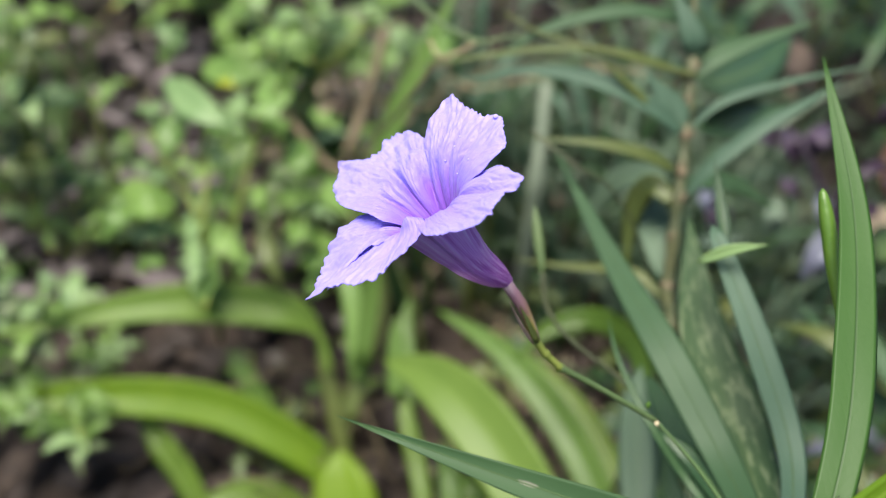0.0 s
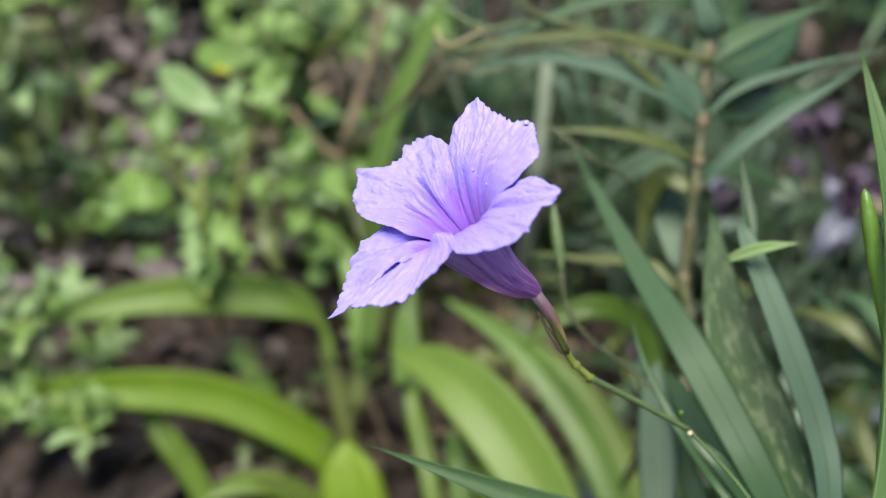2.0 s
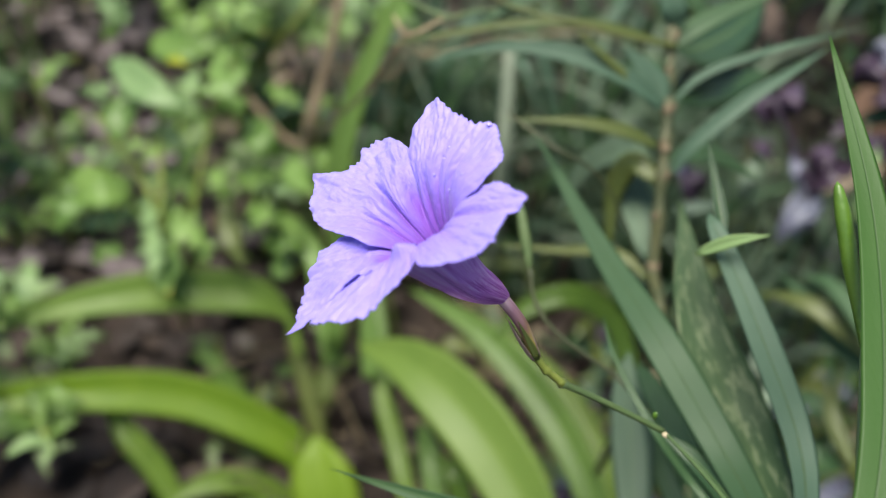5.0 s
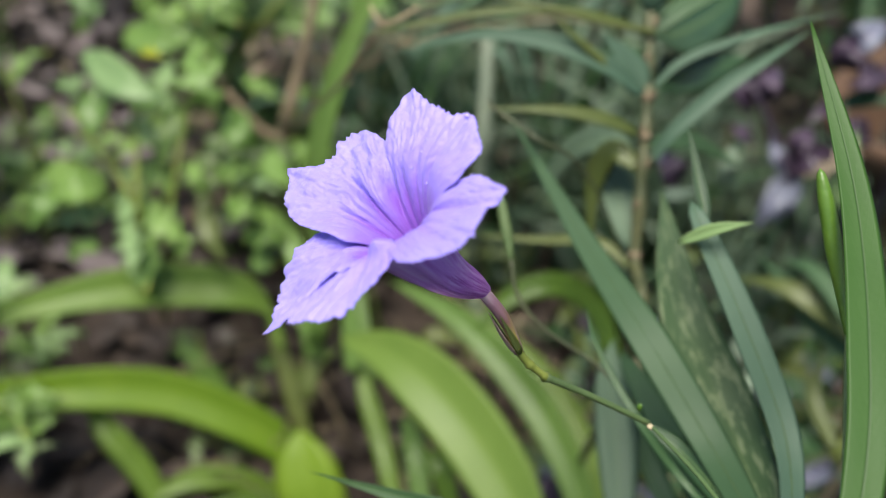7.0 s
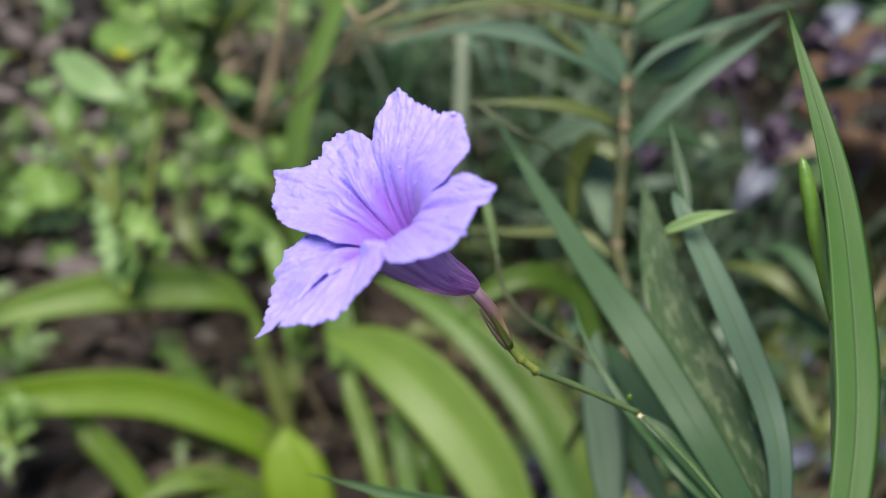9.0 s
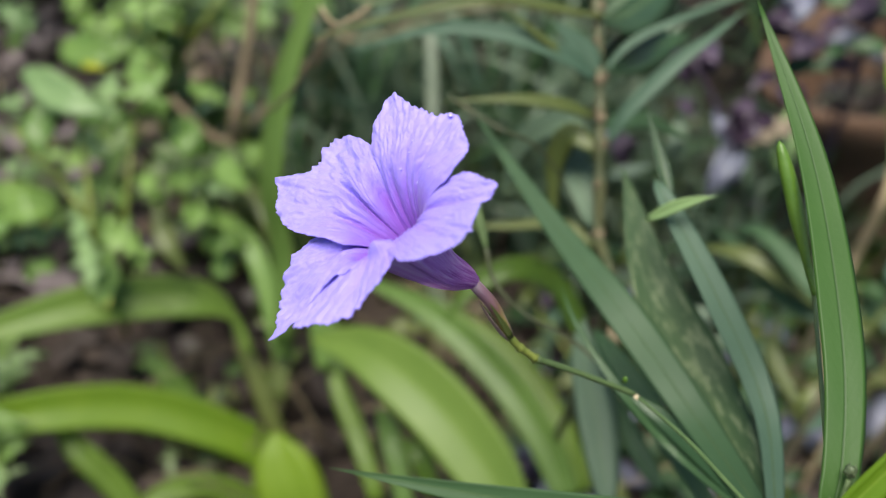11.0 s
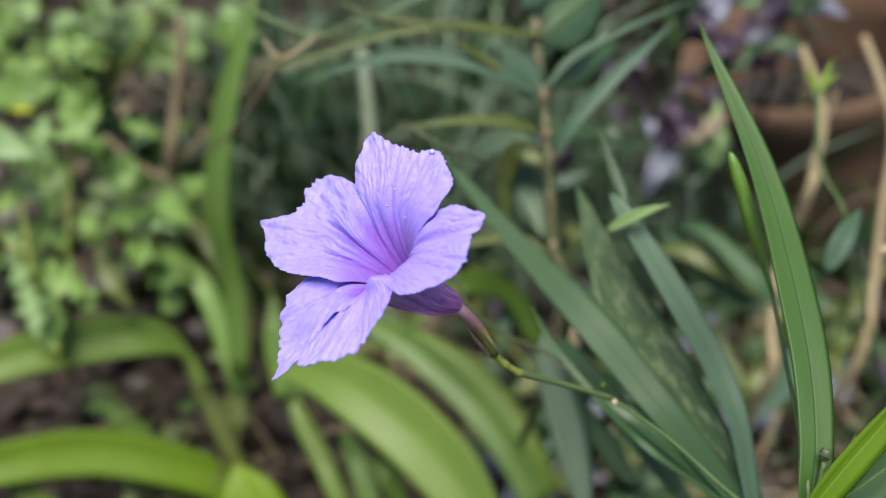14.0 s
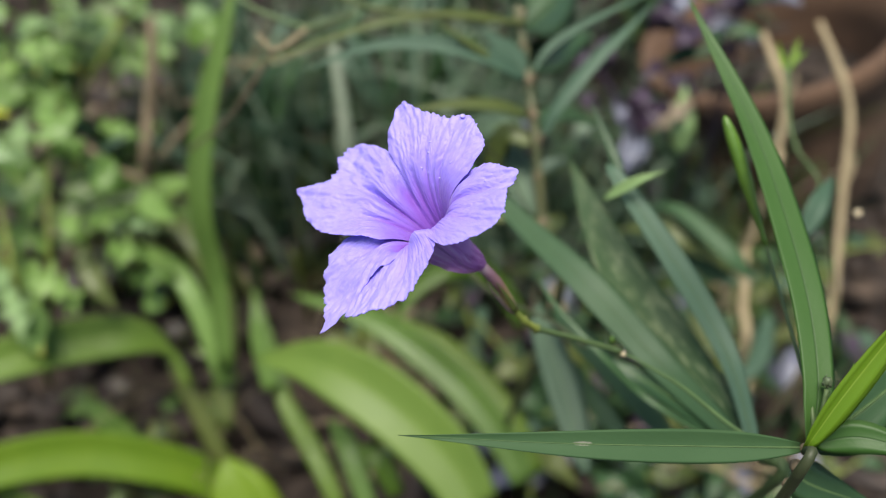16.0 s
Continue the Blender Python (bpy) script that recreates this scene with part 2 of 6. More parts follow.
HERB_PALE = leaf_mat("herb_pale_leaf", (0.125, 0.215, 0.085), (0.25, 0.36, 0.155), rib_amount=0.3, thin=0.35, veins=5.0)
HERB_TIP = leaf_mat("herb_yellowing_leaf", (0.12, 0.22, 0.05), (0.2, 0.32, 0.09), rib_amount=0.3, thin=0.4, veins=5.0, tipc=(0.40, 0.34, 0.07))
HERB_DULL = leaf_mat("herb_dull_leaf", (0.078, 0.118, 0.045), (0.155, 0.20, 0.092), rib_amount=0.2, thin=0.35, veins=5.0)
YELLOW = leaf_mat("yellow_leaf", (0.26, 0.31, 0.02), (0.40, 0.42, 0.03), rib_amount=0.2, thin=0.4)
SILVER = leaf_mat("silver_leaf", (0.13, 0.18, 0.13), (0.26, 0.33, 0.24), rib_amount=0.2, rough=0.6)
PURPLE = leaf_mat("purple_leaf", (0.022, 0.012, 0.024), (0.066, 0.043, 0.072), rib=(0.06, 0.04, 0.066), rib_amount=0.4, thin=0.15, veins=6.0)
LILAC = leaf_mat("silver_purple_leaf", (0.075, 0.08, 0.11), (0.155, 0.165, 0.215), rib=(0.12, 0.07, 0.16), rib_amount=0.9, thin=0.1, veins=6.0)
DRY = plain_mat("dry_leaf", (0.04, 0.027, 0.02), (0.17, 0.115, 0.08), 70.0, 0.85, per=0.9, thin=0.15)
LITTER = plain_mat("leaf_litter", (0.015, 0.0095, 0.007), (0.068, 0.041, 0.029), 60.0, 0.7, per=0.9)
# Paler grey litter: the brightness of lit ground is put into its colour.
LITTER_LIT = plain_mat("lit_grey_leaf_litter", (0.05, 0.04, 0.042), (0.235, 0.19, 0.19), 55.0, 0.8, per=0.9)
SOIL = plain_mat("soil", (0.010, 0.006, 0.004), (0.044, 0.028, 0.019), 45.0, 0.95, 1.0, 0.006)
STRAW = plain_mat("straw_stem", (0.22, 0.17, 0.095), (0.39, 0.31, 0.185), 120.0, 0.75)
TWIG = plain_mat("brown_twig", (0.10, 0.075, 0.042), (0.21, 0.16, 0.095), 120.0, 0.85)
STEM = plain_mat("green_stem", (0.13, 0.175, 0.028), (0.25, 0.28, 0.055), 150.0, 0.5)
STEM_DULL = plain_mat("dull_green_stem", (0.055, 0.095, 0.028), (0.10, 0.145, 0.048), 150.0, 0.6)
RIBM = plain_mat("leaf_midrib", (0.035, 0.075, 0.02), (0.07, 0.12, 0.04), 200.0, 0.9)
TALL_STALK = plain_mat("olive_knotted_stalk", (0.04, 0.05, 0.016), (0.12, 0.112, 0.042), 110.0, 0.6)
PALE_STALK = plain_mat("pale_dry_stalk", (0.10, 0.13, 0.085), (0.19, 0.22, 0.155), 60.0, 0.7)
STALK = plain_mat("brown_green_stalk", (0.024, 0.034, 0.011), (0.066, 0.072, 0.026), 70.0, 0.6)
CALYX = plain_mat("purplish_calyx", (0.22, 0.15, 0.11), (0.50, 0.37, 0.36), 260.0, 0.5)
NODE = plain_mat("pale_node", (0.33, 0.27, 0.16), (0.55, 0.46, 0.32), 300.0, 0.6)
PODM = plain_mat("green_pod", (0.055, 0.125, 0.012), (0.11, 0.205, 0.026), 150.0, 0.4, 0.2)
BUDM = plain_mat("grey_green_bud", (0.055, 0.085, 0.04), (0.125, 0.16, 0.085), 250.0, 0.5)
POTM = plain_mat("terracotta", (0.06, 0.032, 0.018), (0.15, 0.08, 0.042), 25.0, 0.85, 0.4, 0.002)
STONE = plain_mat("pale_stone", (0.14, 0.12, 0.10), (0.30, 0.27, 0.23), 60.0, 0.85, 0.6, 0.002, per=0.8)
DRYFLOWER = plain_mat("pale_dry_leaf", (0.19, 0.15, 0.10), (0.34, 0.27, 0.19), 90.0, 0.8, per=0.6, thin=0.2)

# ---- builders ----
HINT = Vector((-0.12, -0.6, 0.8))


def mesh_part(name, verts, faces, mat, parent=None, uvs=None, label="", smooth=True):
    """One mesh under its thing; the vertices are given in world places."""
    root = parent
    while root is not None and root.parent is not None:
        root = root.parent
    off = root.location if root is not None else Vector((0, 0, 0))
    me = bpy.data.meshes.new(name)
    me.from_pydata([(v[0] - off[0], v[1] - off[1], v[2] - off[2]) for v in verts], [], faces)
    if uvs is not None:
        lay = me.uv_layers.new(name="UVMap")
        idx = np.empty(len(me.loops), dtype=np.int32)
        me.loops.foreach_get("vertex_index", idx)
        lay.data.foreach_set("uv", np.array(uvs, dtype=np.float32)[idx].ravel())
    if smooth:
        me.polygons.foreach_set("use_smooth", [True] * len(me.polygons))
    me.materials.append(mat)
    me.update()
    ob = new(name, me)
    if parent is not None:
        ob.parent = parent
    if label:
        tagged(ob, label)
    return ob


def thing(name, base, label, category, group="", kind=""):
    ob = new(name)
    ob.empty_display_size = 0.01
    ob.location = base
    return tagged(ob, label, category, group, kind)


def curve_points(pts, n):
    """A smooth line through a few places."""
    p = [Vector(q) for q in pts]
    p = [p[0] * 2 - p[1]] + p + [p[-1] * 2 - p[-2]]
    segs = len(p) - 3
    out = []
    for i in range(n):
        s = i / (n - 1) * segs
        k = min(int(s), segs - 1)
        t = s - k
        a, b, c, d = p[k], p[k + 1], p[k + 2], p[k + 3]
        out.append(0.5 * ((2 * b) + (c - a) * t + (2 * a - 5 * b + 4 * c - d) * t * t + (3 * b - a - 3 * c + d) * t ** 3))
    return out


SHAPES = {
    "strap": lambda s: (0.72 + 0.28 * math.sin(math.pi * min(1, s * 1.1))) * (1 - max(0, (s - 0.55) / 0.45) ** 2.2) ** 0.8,
    "lance": lambda s: max(0.0, math.sin(math.pi * min(1, 0.06 + 0.94 * s) ** 0.8)) ** 1.1,
    "lobed": lambda s: max(0.0, math.sin(math.pi * s ** 0.62)) ** 1.25 * (0.66 + 0.42 * math.cos(2 * math.pi * 3.6 * (s - 0.36))),
    "ovate": lambda s: max(0.0, math.sin(math.pi * s ** 0.62)) ** 0.9,
    "blade": lambda s: (0.45 + 0.55 * math.sin(math.pi / 2 * min(1, s / 0.45))) if s < 0.45 else max(0.0, 1 - ((s - 0.45) / 0.55) ** 1.7),
    "sword": lambda s: (0.28 + 3.2 * s if s < 0.15 else 0.76 + 0.686 * (s - 0.15)) if s < 0.5 else max(0.0, 1 - ((s - 0.5) / 0.5) ** 2),
    "grass": lambda s: (1 - s ** 1.6) * min(1, 0.45 + 4 * s),
    "petiole": lambda s: 0.2 if s < 0.22 else (0.2 + 0.8 * math.sin(math.pi / 2 * min(1, (s - 0.22) / 0.3))) * (1 - max(0, (s - 0.6) / 0.4) ** 2),
    "round": lambda s: max(0.0, math.sin(math.pi * s)) ** 0.55,
}


def leaf(parent, pts, w, mat, shape="lance", fold=0.25, hint=None, n=15, teeth=0.0, wave=0.0, name="leaf", label="", turn=0.0, rib=0.0):
    """A leaf blade along a few places from its base to its tip, w wide, thin at the edges and thicker at the midrib."""
    line = curve_points(pts, n)
    prof = SHAPES[shape]
    up0 = Vector(hint) if hint is not None else HINT
    rnd = random.Random(int((line[0].x * 7919 + line[-1].z * 104729 + w * 5e5) * 1000))
    ph, ph2 = rnd.uniform(0, 6.3), rnd.uniform(0, 6.3)
    cols = 5 if n > 19 else 2
    verts, uvs, faces = [], [], []
    side0 = None
    for i, c in enumerate(line):
        s = i / (n - 1)
        tan = (line[min(i + 1, n - 1)] - line[max(i - 1, 0)]).normalized()
        side = tan.cross(up0)
        if side.length < 0.12 and side0 is not None:
            side = side0
        side.normalize()
        if side0 is not None and side.dot(side0) < 0:
            side = -side
        side0 = side
        nrm = side.cross(tan).normalized()
        if turn:
            q = Matrix.Rotation(turn * s, 3, tan)
            side, nrm = q @ side, q @ nrm
        hw = max(prof(s) * w * 0.5, w * 0.006)
        for j in range(-cols, cols + 1):
            e = j / cols
            f = hw
            if teeth and abs(j) == cols and i % 2:
                f = hw * (1 - teeth)
            rip = wave * w * math.sin(s * 9 + ph + e * 1.7) * abs(e) + wave * w * 0.4 * math.sin(s * 23 + ph2) * abs(e)
            verts.append(c + side * (e * f) + nrm * (fold * abs(e) ** 1.4 * f + rip))
            uvs.append((0.5 + e * 0.5, s))
        th = max(0.02 * w, 0.00018)
        for j in range(1 - cols, cols):
            e = j / cols
            rip = wave * w * math.sin(s * 9 + ph + e * 1.7) * abs(e) + wave * w * 0.4 * math.sin(s * 23 + ph2) * abs(e)
            verts.append(c + side * (e * hw) + nrm * (fold * abs(e) ** 1.4 * hw + rip - th * (1.6 if j == 0 else 1.0) * min(1.0, hw / (0.3 * w) + 0.05)))
            uvs.append((0.5 + e * 0.5, s))
    top = 2 * cols + 1
    row = 4 * cols
    under = [0] + [top + j for j in range(2 * cols - 1)] + [2 * cols]
    for i in range(n - 1):
        a, b = i * row, i * row + row
        for j in range(2 * cols):
            faces.append((a + j, a + j + 1, b + j + 1, b + j))
            faces.append((a + under[j + 1], a + under[j], b + under[j], b + under[j + 1]))
    for r, flip in ((0, False), ((n - 1) * row, True)):
        ring = [r + j for j in range(top)] + [r + j for j in under[-2:0:-1]]
        faces.append(tuple(ring[::-1] if not flip else ring))
    ob = mesh_part(name, verts, faces, mat, parent, uvs, label)
    if rib:
        stem(ob, [line[k] for k in range(0, n - 1, 2)], (rib, rib * 0.7, rib * 0.25), RIBM, "midrib", n, 6)
    return ob


def stem(parent, pts, radii, mat, name="stem", n=18, sides=8, knots=(), label="", rough=0.0, open_end=False):
    """A round stem along a few places; radii at its start and end, with thicker knots at some fractions of its length."""
    line = curve_points(pts, n)
    verts, uvs, faces = [], [], []
    ref = Vector((0.3, -0.8, 0.5))
    rnd = random.Random(int(abs(line[0].x * 1e5) + abs(line[-1].y * 1e5)))
    for i, c in enumerate(line):
        s = i / (n - 1)
        tan = (line[min(i + 1, n - 1)] - line[max(i - 1, 0)]).normalized()
        x = tan.cross(ref).normalized()
        y = tan.cross(x)
        k = s * (len(radii) - 1)
        j = min(int(k), len(radii) - 2)
        r = radii[j] + (radii[j + 1] - radii[j]) * (k - j)
        for kn in knots:
            r *= 1 + 0.55 * math.exp(-((s - kn) / 0.025) ** 2)
        r *= 1 + rnd.uniform(-rough, rough)
        for q in range(sides):
            a = 2 * math.pi * q / sides
            verts.append(c + x * (math.cos(a) * r) + y * (math.sin(a) * r))
            uvs.append((q / sides, s))
    for i in range(n - 1):
        for q in range(sides):
            faces.append((i * sides + q, i * sides + (q + 1) % sides, (i + 1) * sides + (q + 1) % sides, (i + 1) * sides + q))
    faces.append(tuple(range(sides))[::-1])
    if not open_end:
        faces.append(tuple((n - 1) * sides + q for q in range(sides)))
    return mesh_part(name, verts, faces, mat, parent, uvs, label)


def lump(parent, c, axes, mat, name="lump", seed=0, rough=0.12, nu=10, nv=7, label=""):
    """An uneven rounded lump; axes: three half lengths along x, y, z."""
    verts, faces = [Vector(c) + Vector((0, 0, axes[2]))], []
    for i in range(1, nv):
        a = math.pi * i / nv
        for j in range(nu):
            b = 2 * math.pi * j / nu
            d = Vector((math.sin(a) * math.cos(b), math.sin(a) * math.sin(b), math.cos(a)))
            k = 1 + rough * noise.noise(d * 1.7 + Vector((seed * 3.1, seed, 0)))
            verts.append(Vector(c) + Vector((d.x * axes[0], d.y * axes[1], d.z * axes[2])) * k)
    verts.append(Vector(c) - Vector((0, 0, axes[2])))
    for j in range(nu):
        faces.append((0, 1 + j, 1 + (j + 1) % nu))
        for i in range(nv - 2):
            p = 1 + i * nu
            faces.append((p + j, p + nu + j, p + nu + (j + 1) % nu, p + (j + 1) % nu))
        p = 1 + (nv - 2) * nu
        faces.append((p + j, len(verts) - 1, p + (j + 1) % nu))
    return mesh_part(name, verts, faces, mat, parent, None, label)


# ---- ground ----
def make_ground():
    xs = [-30, -12, -5, -2.5] + [-1.6 + 0.04 * i for i in range(81)] + [2.5, 5, 12, 30]
    ys = [-30, -12, -5, -2, -1] + [-0.4 + 0.04 * i for i in range(76)] + [3.4, 5, 8, 15, 30]
    verts, faces = [], []
    for y in ys:
        for x in xs:
            z = 0.022 * noise.noise(Vector((x * 5, y * 5, 0))) + 0.012 * noise.noise(Vector((x * 16, y * 16, 3))) - 0.012
            verts.append((x, y, z))
    w = len(xs)
    for j in range(len(ys) - 1):
        for i in range(w - 1):
            faces.append((j * w + i, j * w + i + 1, j * w + w + i + 1, j * w + w + i))
    ob = mesh_part("ground", verts, faces, SOIL)
    return tagged(ob, "dark damp garden soil under plants and leaf litter", "ground", kind="structure")


make_ground()

# ---- the lilac flower ----
FC = Vector((-0.0037, 0.1311, 0.4828))
FN = Vector((-0.564, -0.0675, 0.823)).normalized()
FX = Vector((0.1188, -0.9929, 0.0)).normalized()
FY = FN.cross(FX).normalized()
if FY.x < 0:
    FY = -FY
TUBE_END = Vector((0.0137, 0.1401, 0.4533))


def at_flower(r, deg, h):
    a = radians(deg)
    return FC + FX * (r * math.cos(a)) + FY * (r * math.sin(a)) + FN * h


def smooth_through(stops, x):
    if x <= stops[0][0]:
        return stops[0][1]
    for (a, ra), (b, rb) in zip(stops, stops[1:]):
        if x <= b:
            return ra + (rb - ra) * (x - a) / (b - a)
    return stops[-1][1]


def petal(parent, stops, seed, grooves=()):
    """One lobe: (angle, rim radius in mm, rim height in mm) round its outline, sunk into the throat, crinkled and
    finely toothed. Groove shade is tinted in.
    """
    nu, nv = 56, 120
    a0, a1 = stops[0][0], stops[-1][0]
    radius = [(a, r) for a, r, h in stops]
    height = [(a, h) for a, r, h in stops]
    verts, uvs, faces = [], [], []
    for side in (1, 0):
        for i in range(nu + 1):
            u = (i / nu) ** 0.9
            for j in range(nv + 1):
                v = j / nv
                deg = a0 + (a1 - a0) * v
                edge = sum(smooth_through(radius, deg + d) for d in (-0.6, 0, 0.6)) / 3000
                edge *= 1 + 0.02 * noise.noise(Vector((deg * 0.5, seed, 0))) + 0.022 * noise.noise(Vector((deg * 1.5, seed, 5)))
                rim = sum(smooth_through(height, deg + d) for d in (-2, 0, 2)) / 3000
                r0 = 0.0016
                r = r0 + (edge - r0) * u
                near = 0.5 + 0.5 * math.cos(radians(deg + 6))
                flare = 0.0135 - 0.0050 * near ** 1.5
                sink = 1 - min(1.0, r / flare)
                h = -0.0195 * sink ** 2.1
                slide = FY * (-0.0022 * sink)
                w = min(1.4, (r / 0.020) ** 1.5)
                h += rim * (r / edge) ** 1.6
                h += 0.0010 * w * noise.noise(Vector((deg * 0.06, r * 110, seed)))
                h += 0.0008 * min(w * w, 1.2) * noise.noise(Vector((deg * 0.2, r * 130, seed + 9)))
                h += 0.0005 * min(w * w + 0.05, 1.2) * noise.noise(Vector((deg * 0.55, r * 380, seed + 4)))
                crease = abs(noise.noise(Vector((deg * 0.24 + 2.5 * noise.noise(Vector((deg * 0.08, r * 160, seed + 3))), r * 170, seed + 7))))
                h += 0.00055 * min(0.45, crease) * min(1.0, r / 0.012)
                h -= 0.0010 * math.exp(-((v - 0.5) / 0.045) ** 2) * min(1, u * 3) * (1 - u)
                fold = math.exp(-(min(v, 1 - v) / 0.08) ** 2) * math.exp(-((r - 0.0105) / 0.0042) ** 2)
                h -= 0.0016 * fold * (1 - near)
                # Grooves slide to deeper purple, ridges to paler: pigment plus fold shade in colour.
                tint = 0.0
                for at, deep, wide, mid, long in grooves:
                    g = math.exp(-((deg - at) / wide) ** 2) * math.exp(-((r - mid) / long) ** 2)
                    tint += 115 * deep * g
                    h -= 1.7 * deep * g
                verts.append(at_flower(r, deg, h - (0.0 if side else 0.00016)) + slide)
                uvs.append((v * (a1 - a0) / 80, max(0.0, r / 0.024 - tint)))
    w = nv + 1
    k = (nu + 1) * w
    for i in range(nu):
        for j in range(nv):
            q = (i * w + j, (i + 1) * w + j, (i + 1) * w + j + 1, i * w + j + 1)
            faces.append(q)
            faces.append(tuple(x + k for x in q[::-1]))
    for j in range(nv):
        for i, f in ((0, 1), (nu, 0)):
            q = (i * w + j, i * w + j + 1, k + i * w + j + 1, k + i * w + j)
            faces.append(q if f else q[::-1])
    for i in range(nu):
        for j, f in ((0, 0), (nv, 1)):
            q = (i * w + j, (i + 1) * w + j, k + (i + 1) * w + j, k + i * w + j)
            faces.append(q if f else q[::-1])
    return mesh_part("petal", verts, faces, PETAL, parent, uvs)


def make_flower():
    fl = thing("purple_flower", (0.0496, 0.131, 0.4179), "lilac trumpet flower with five crinkled petals on a thin stem", "flower")
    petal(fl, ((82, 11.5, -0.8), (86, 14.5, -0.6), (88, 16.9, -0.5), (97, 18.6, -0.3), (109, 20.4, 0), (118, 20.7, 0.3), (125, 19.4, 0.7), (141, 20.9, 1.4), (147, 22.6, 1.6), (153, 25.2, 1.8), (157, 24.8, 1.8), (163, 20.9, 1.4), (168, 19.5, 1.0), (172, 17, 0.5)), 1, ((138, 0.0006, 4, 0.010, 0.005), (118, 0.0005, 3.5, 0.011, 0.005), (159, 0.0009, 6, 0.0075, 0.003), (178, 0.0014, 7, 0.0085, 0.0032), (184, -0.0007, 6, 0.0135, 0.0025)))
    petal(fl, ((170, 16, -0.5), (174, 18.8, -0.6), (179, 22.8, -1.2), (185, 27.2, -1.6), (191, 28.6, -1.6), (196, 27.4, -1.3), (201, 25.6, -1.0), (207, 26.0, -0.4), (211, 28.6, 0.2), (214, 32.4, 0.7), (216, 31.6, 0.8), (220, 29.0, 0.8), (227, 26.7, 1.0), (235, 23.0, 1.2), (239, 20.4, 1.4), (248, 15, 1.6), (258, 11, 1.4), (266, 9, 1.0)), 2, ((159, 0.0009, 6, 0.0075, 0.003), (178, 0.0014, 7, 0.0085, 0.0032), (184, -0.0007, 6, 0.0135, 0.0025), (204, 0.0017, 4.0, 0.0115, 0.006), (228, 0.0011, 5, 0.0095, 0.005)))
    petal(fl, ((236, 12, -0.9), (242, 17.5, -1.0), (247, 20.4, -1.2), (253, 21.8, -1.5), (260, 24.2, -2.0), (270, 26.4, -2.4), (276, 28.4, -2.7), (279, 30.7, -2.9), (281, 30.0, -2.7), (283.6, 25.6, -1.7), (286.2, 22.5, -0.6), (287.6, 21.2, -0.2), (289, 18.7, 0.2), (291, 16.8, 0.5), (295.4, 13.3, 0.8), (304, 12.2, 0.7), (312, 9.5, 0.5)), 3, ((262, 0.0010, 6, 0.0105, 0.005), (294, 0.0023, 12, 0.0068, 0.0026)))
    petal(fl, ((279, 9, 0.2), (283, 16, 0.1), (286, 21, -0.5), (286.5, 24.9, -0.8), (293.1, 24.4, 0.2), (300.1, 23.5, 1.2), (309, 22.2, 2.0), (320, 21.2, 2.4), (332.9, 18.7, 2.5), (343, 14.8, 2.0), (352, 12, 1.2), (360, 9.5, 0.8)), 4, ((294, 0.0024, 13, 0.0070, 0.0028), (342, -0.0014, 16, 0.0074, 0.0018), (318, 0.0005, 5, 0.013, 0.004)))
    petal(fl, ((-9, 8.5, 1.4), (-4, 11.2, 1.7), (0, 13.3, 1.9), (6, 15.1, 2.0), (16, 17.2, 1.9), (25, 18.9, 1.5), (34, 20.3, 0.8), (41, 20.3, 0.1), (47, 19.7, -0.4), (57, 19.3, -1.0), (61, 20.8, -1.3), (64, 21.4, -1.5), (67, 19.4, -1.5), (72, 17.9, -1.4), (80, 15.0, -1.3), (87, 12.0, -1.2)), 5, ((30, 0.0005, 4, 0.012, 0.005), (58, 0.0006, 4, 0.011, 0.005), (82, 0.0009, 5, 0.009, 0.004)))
    # corolla tube
    start = TUBE_END
    neck = FC - FN * 0.0120 - FY * 0.0017
    axis = curve_points((start, start.lerp(neck, 0.5) - FY * 0.0008, neck), 19)
    wide = (0.0015, 0.0028, 0.0035, 0.0040, 0.0045, 0.0050)
    verts, uvs, faces, sides = [], [], [], 60
    for k in range(23):
        for q in range(sides):
            deg = 360 * q / sides
            near = 0.5 + 0.5 * math.cos(radians(deg + 6))
            rim = at_flower(0.0066 + 0.0008 * near, deg, -0.0088 + 0.0072 * near) - FY * 0.0016
            c = axis[min(k, 18)]
            tan = (axis[min(k + 1, 18)] - axis[min(k, 18) - (1 if k else 0)]).normalized()
            ex = (FX - tan * FX.dot(tan)).normalized()
            ey = tan.cross(ex)
            ey = ey if ey.dot(FY) > 0 else -ey
            f = min(k, 18) / 18 * 5
            g = min(int(f), 4)
            rad = wide[g] + (wide[g + 1] - wide[g]) * (f - g)
            rad *= 1 + (0.045 * math.sin(radians(deg * 5 + 40)) + 0.07 * noise.noise(Vector((deg * 0.045, k * 0.13, 2))) + 0.05 * noise.noise(Vector((deg * 0.11, k * 0.2, 8)))) * min(1.0, k / 5)
            ring = c + ex * (rad * math.cos(radians(deg))) + ey * (rad * math.sin(radians(deg)))
            verts.append(ring.lerp(rim, max(0.0, (k - 18) / 4)))
            uvs.append((q / sides, k / 22))
    for k in range(22):
        for q in range(sides):
            faces.append((k * sides + q, k * sides + (q + 1) % sides, (k + 1) * sides + (q + 1) % sides, (k + 1) * sides + q))
    mesh_part("corolla_tube", verts, faces, TUBE, fl, uvs, "violet streaked flower tube")
    calyx = Vector((0.0201, 0.135, 0.4412))
    cup = stem(fl, (calyx, calyx.lerp(start, 0.5) + Vector((0.0004, 0.0003, 0.0006)), start + (neck - start) * 0.08), (0.0010, 0.0013, 0.0013), CUP, "calyx", 14, 12, label="pale purplish narrow tube end")
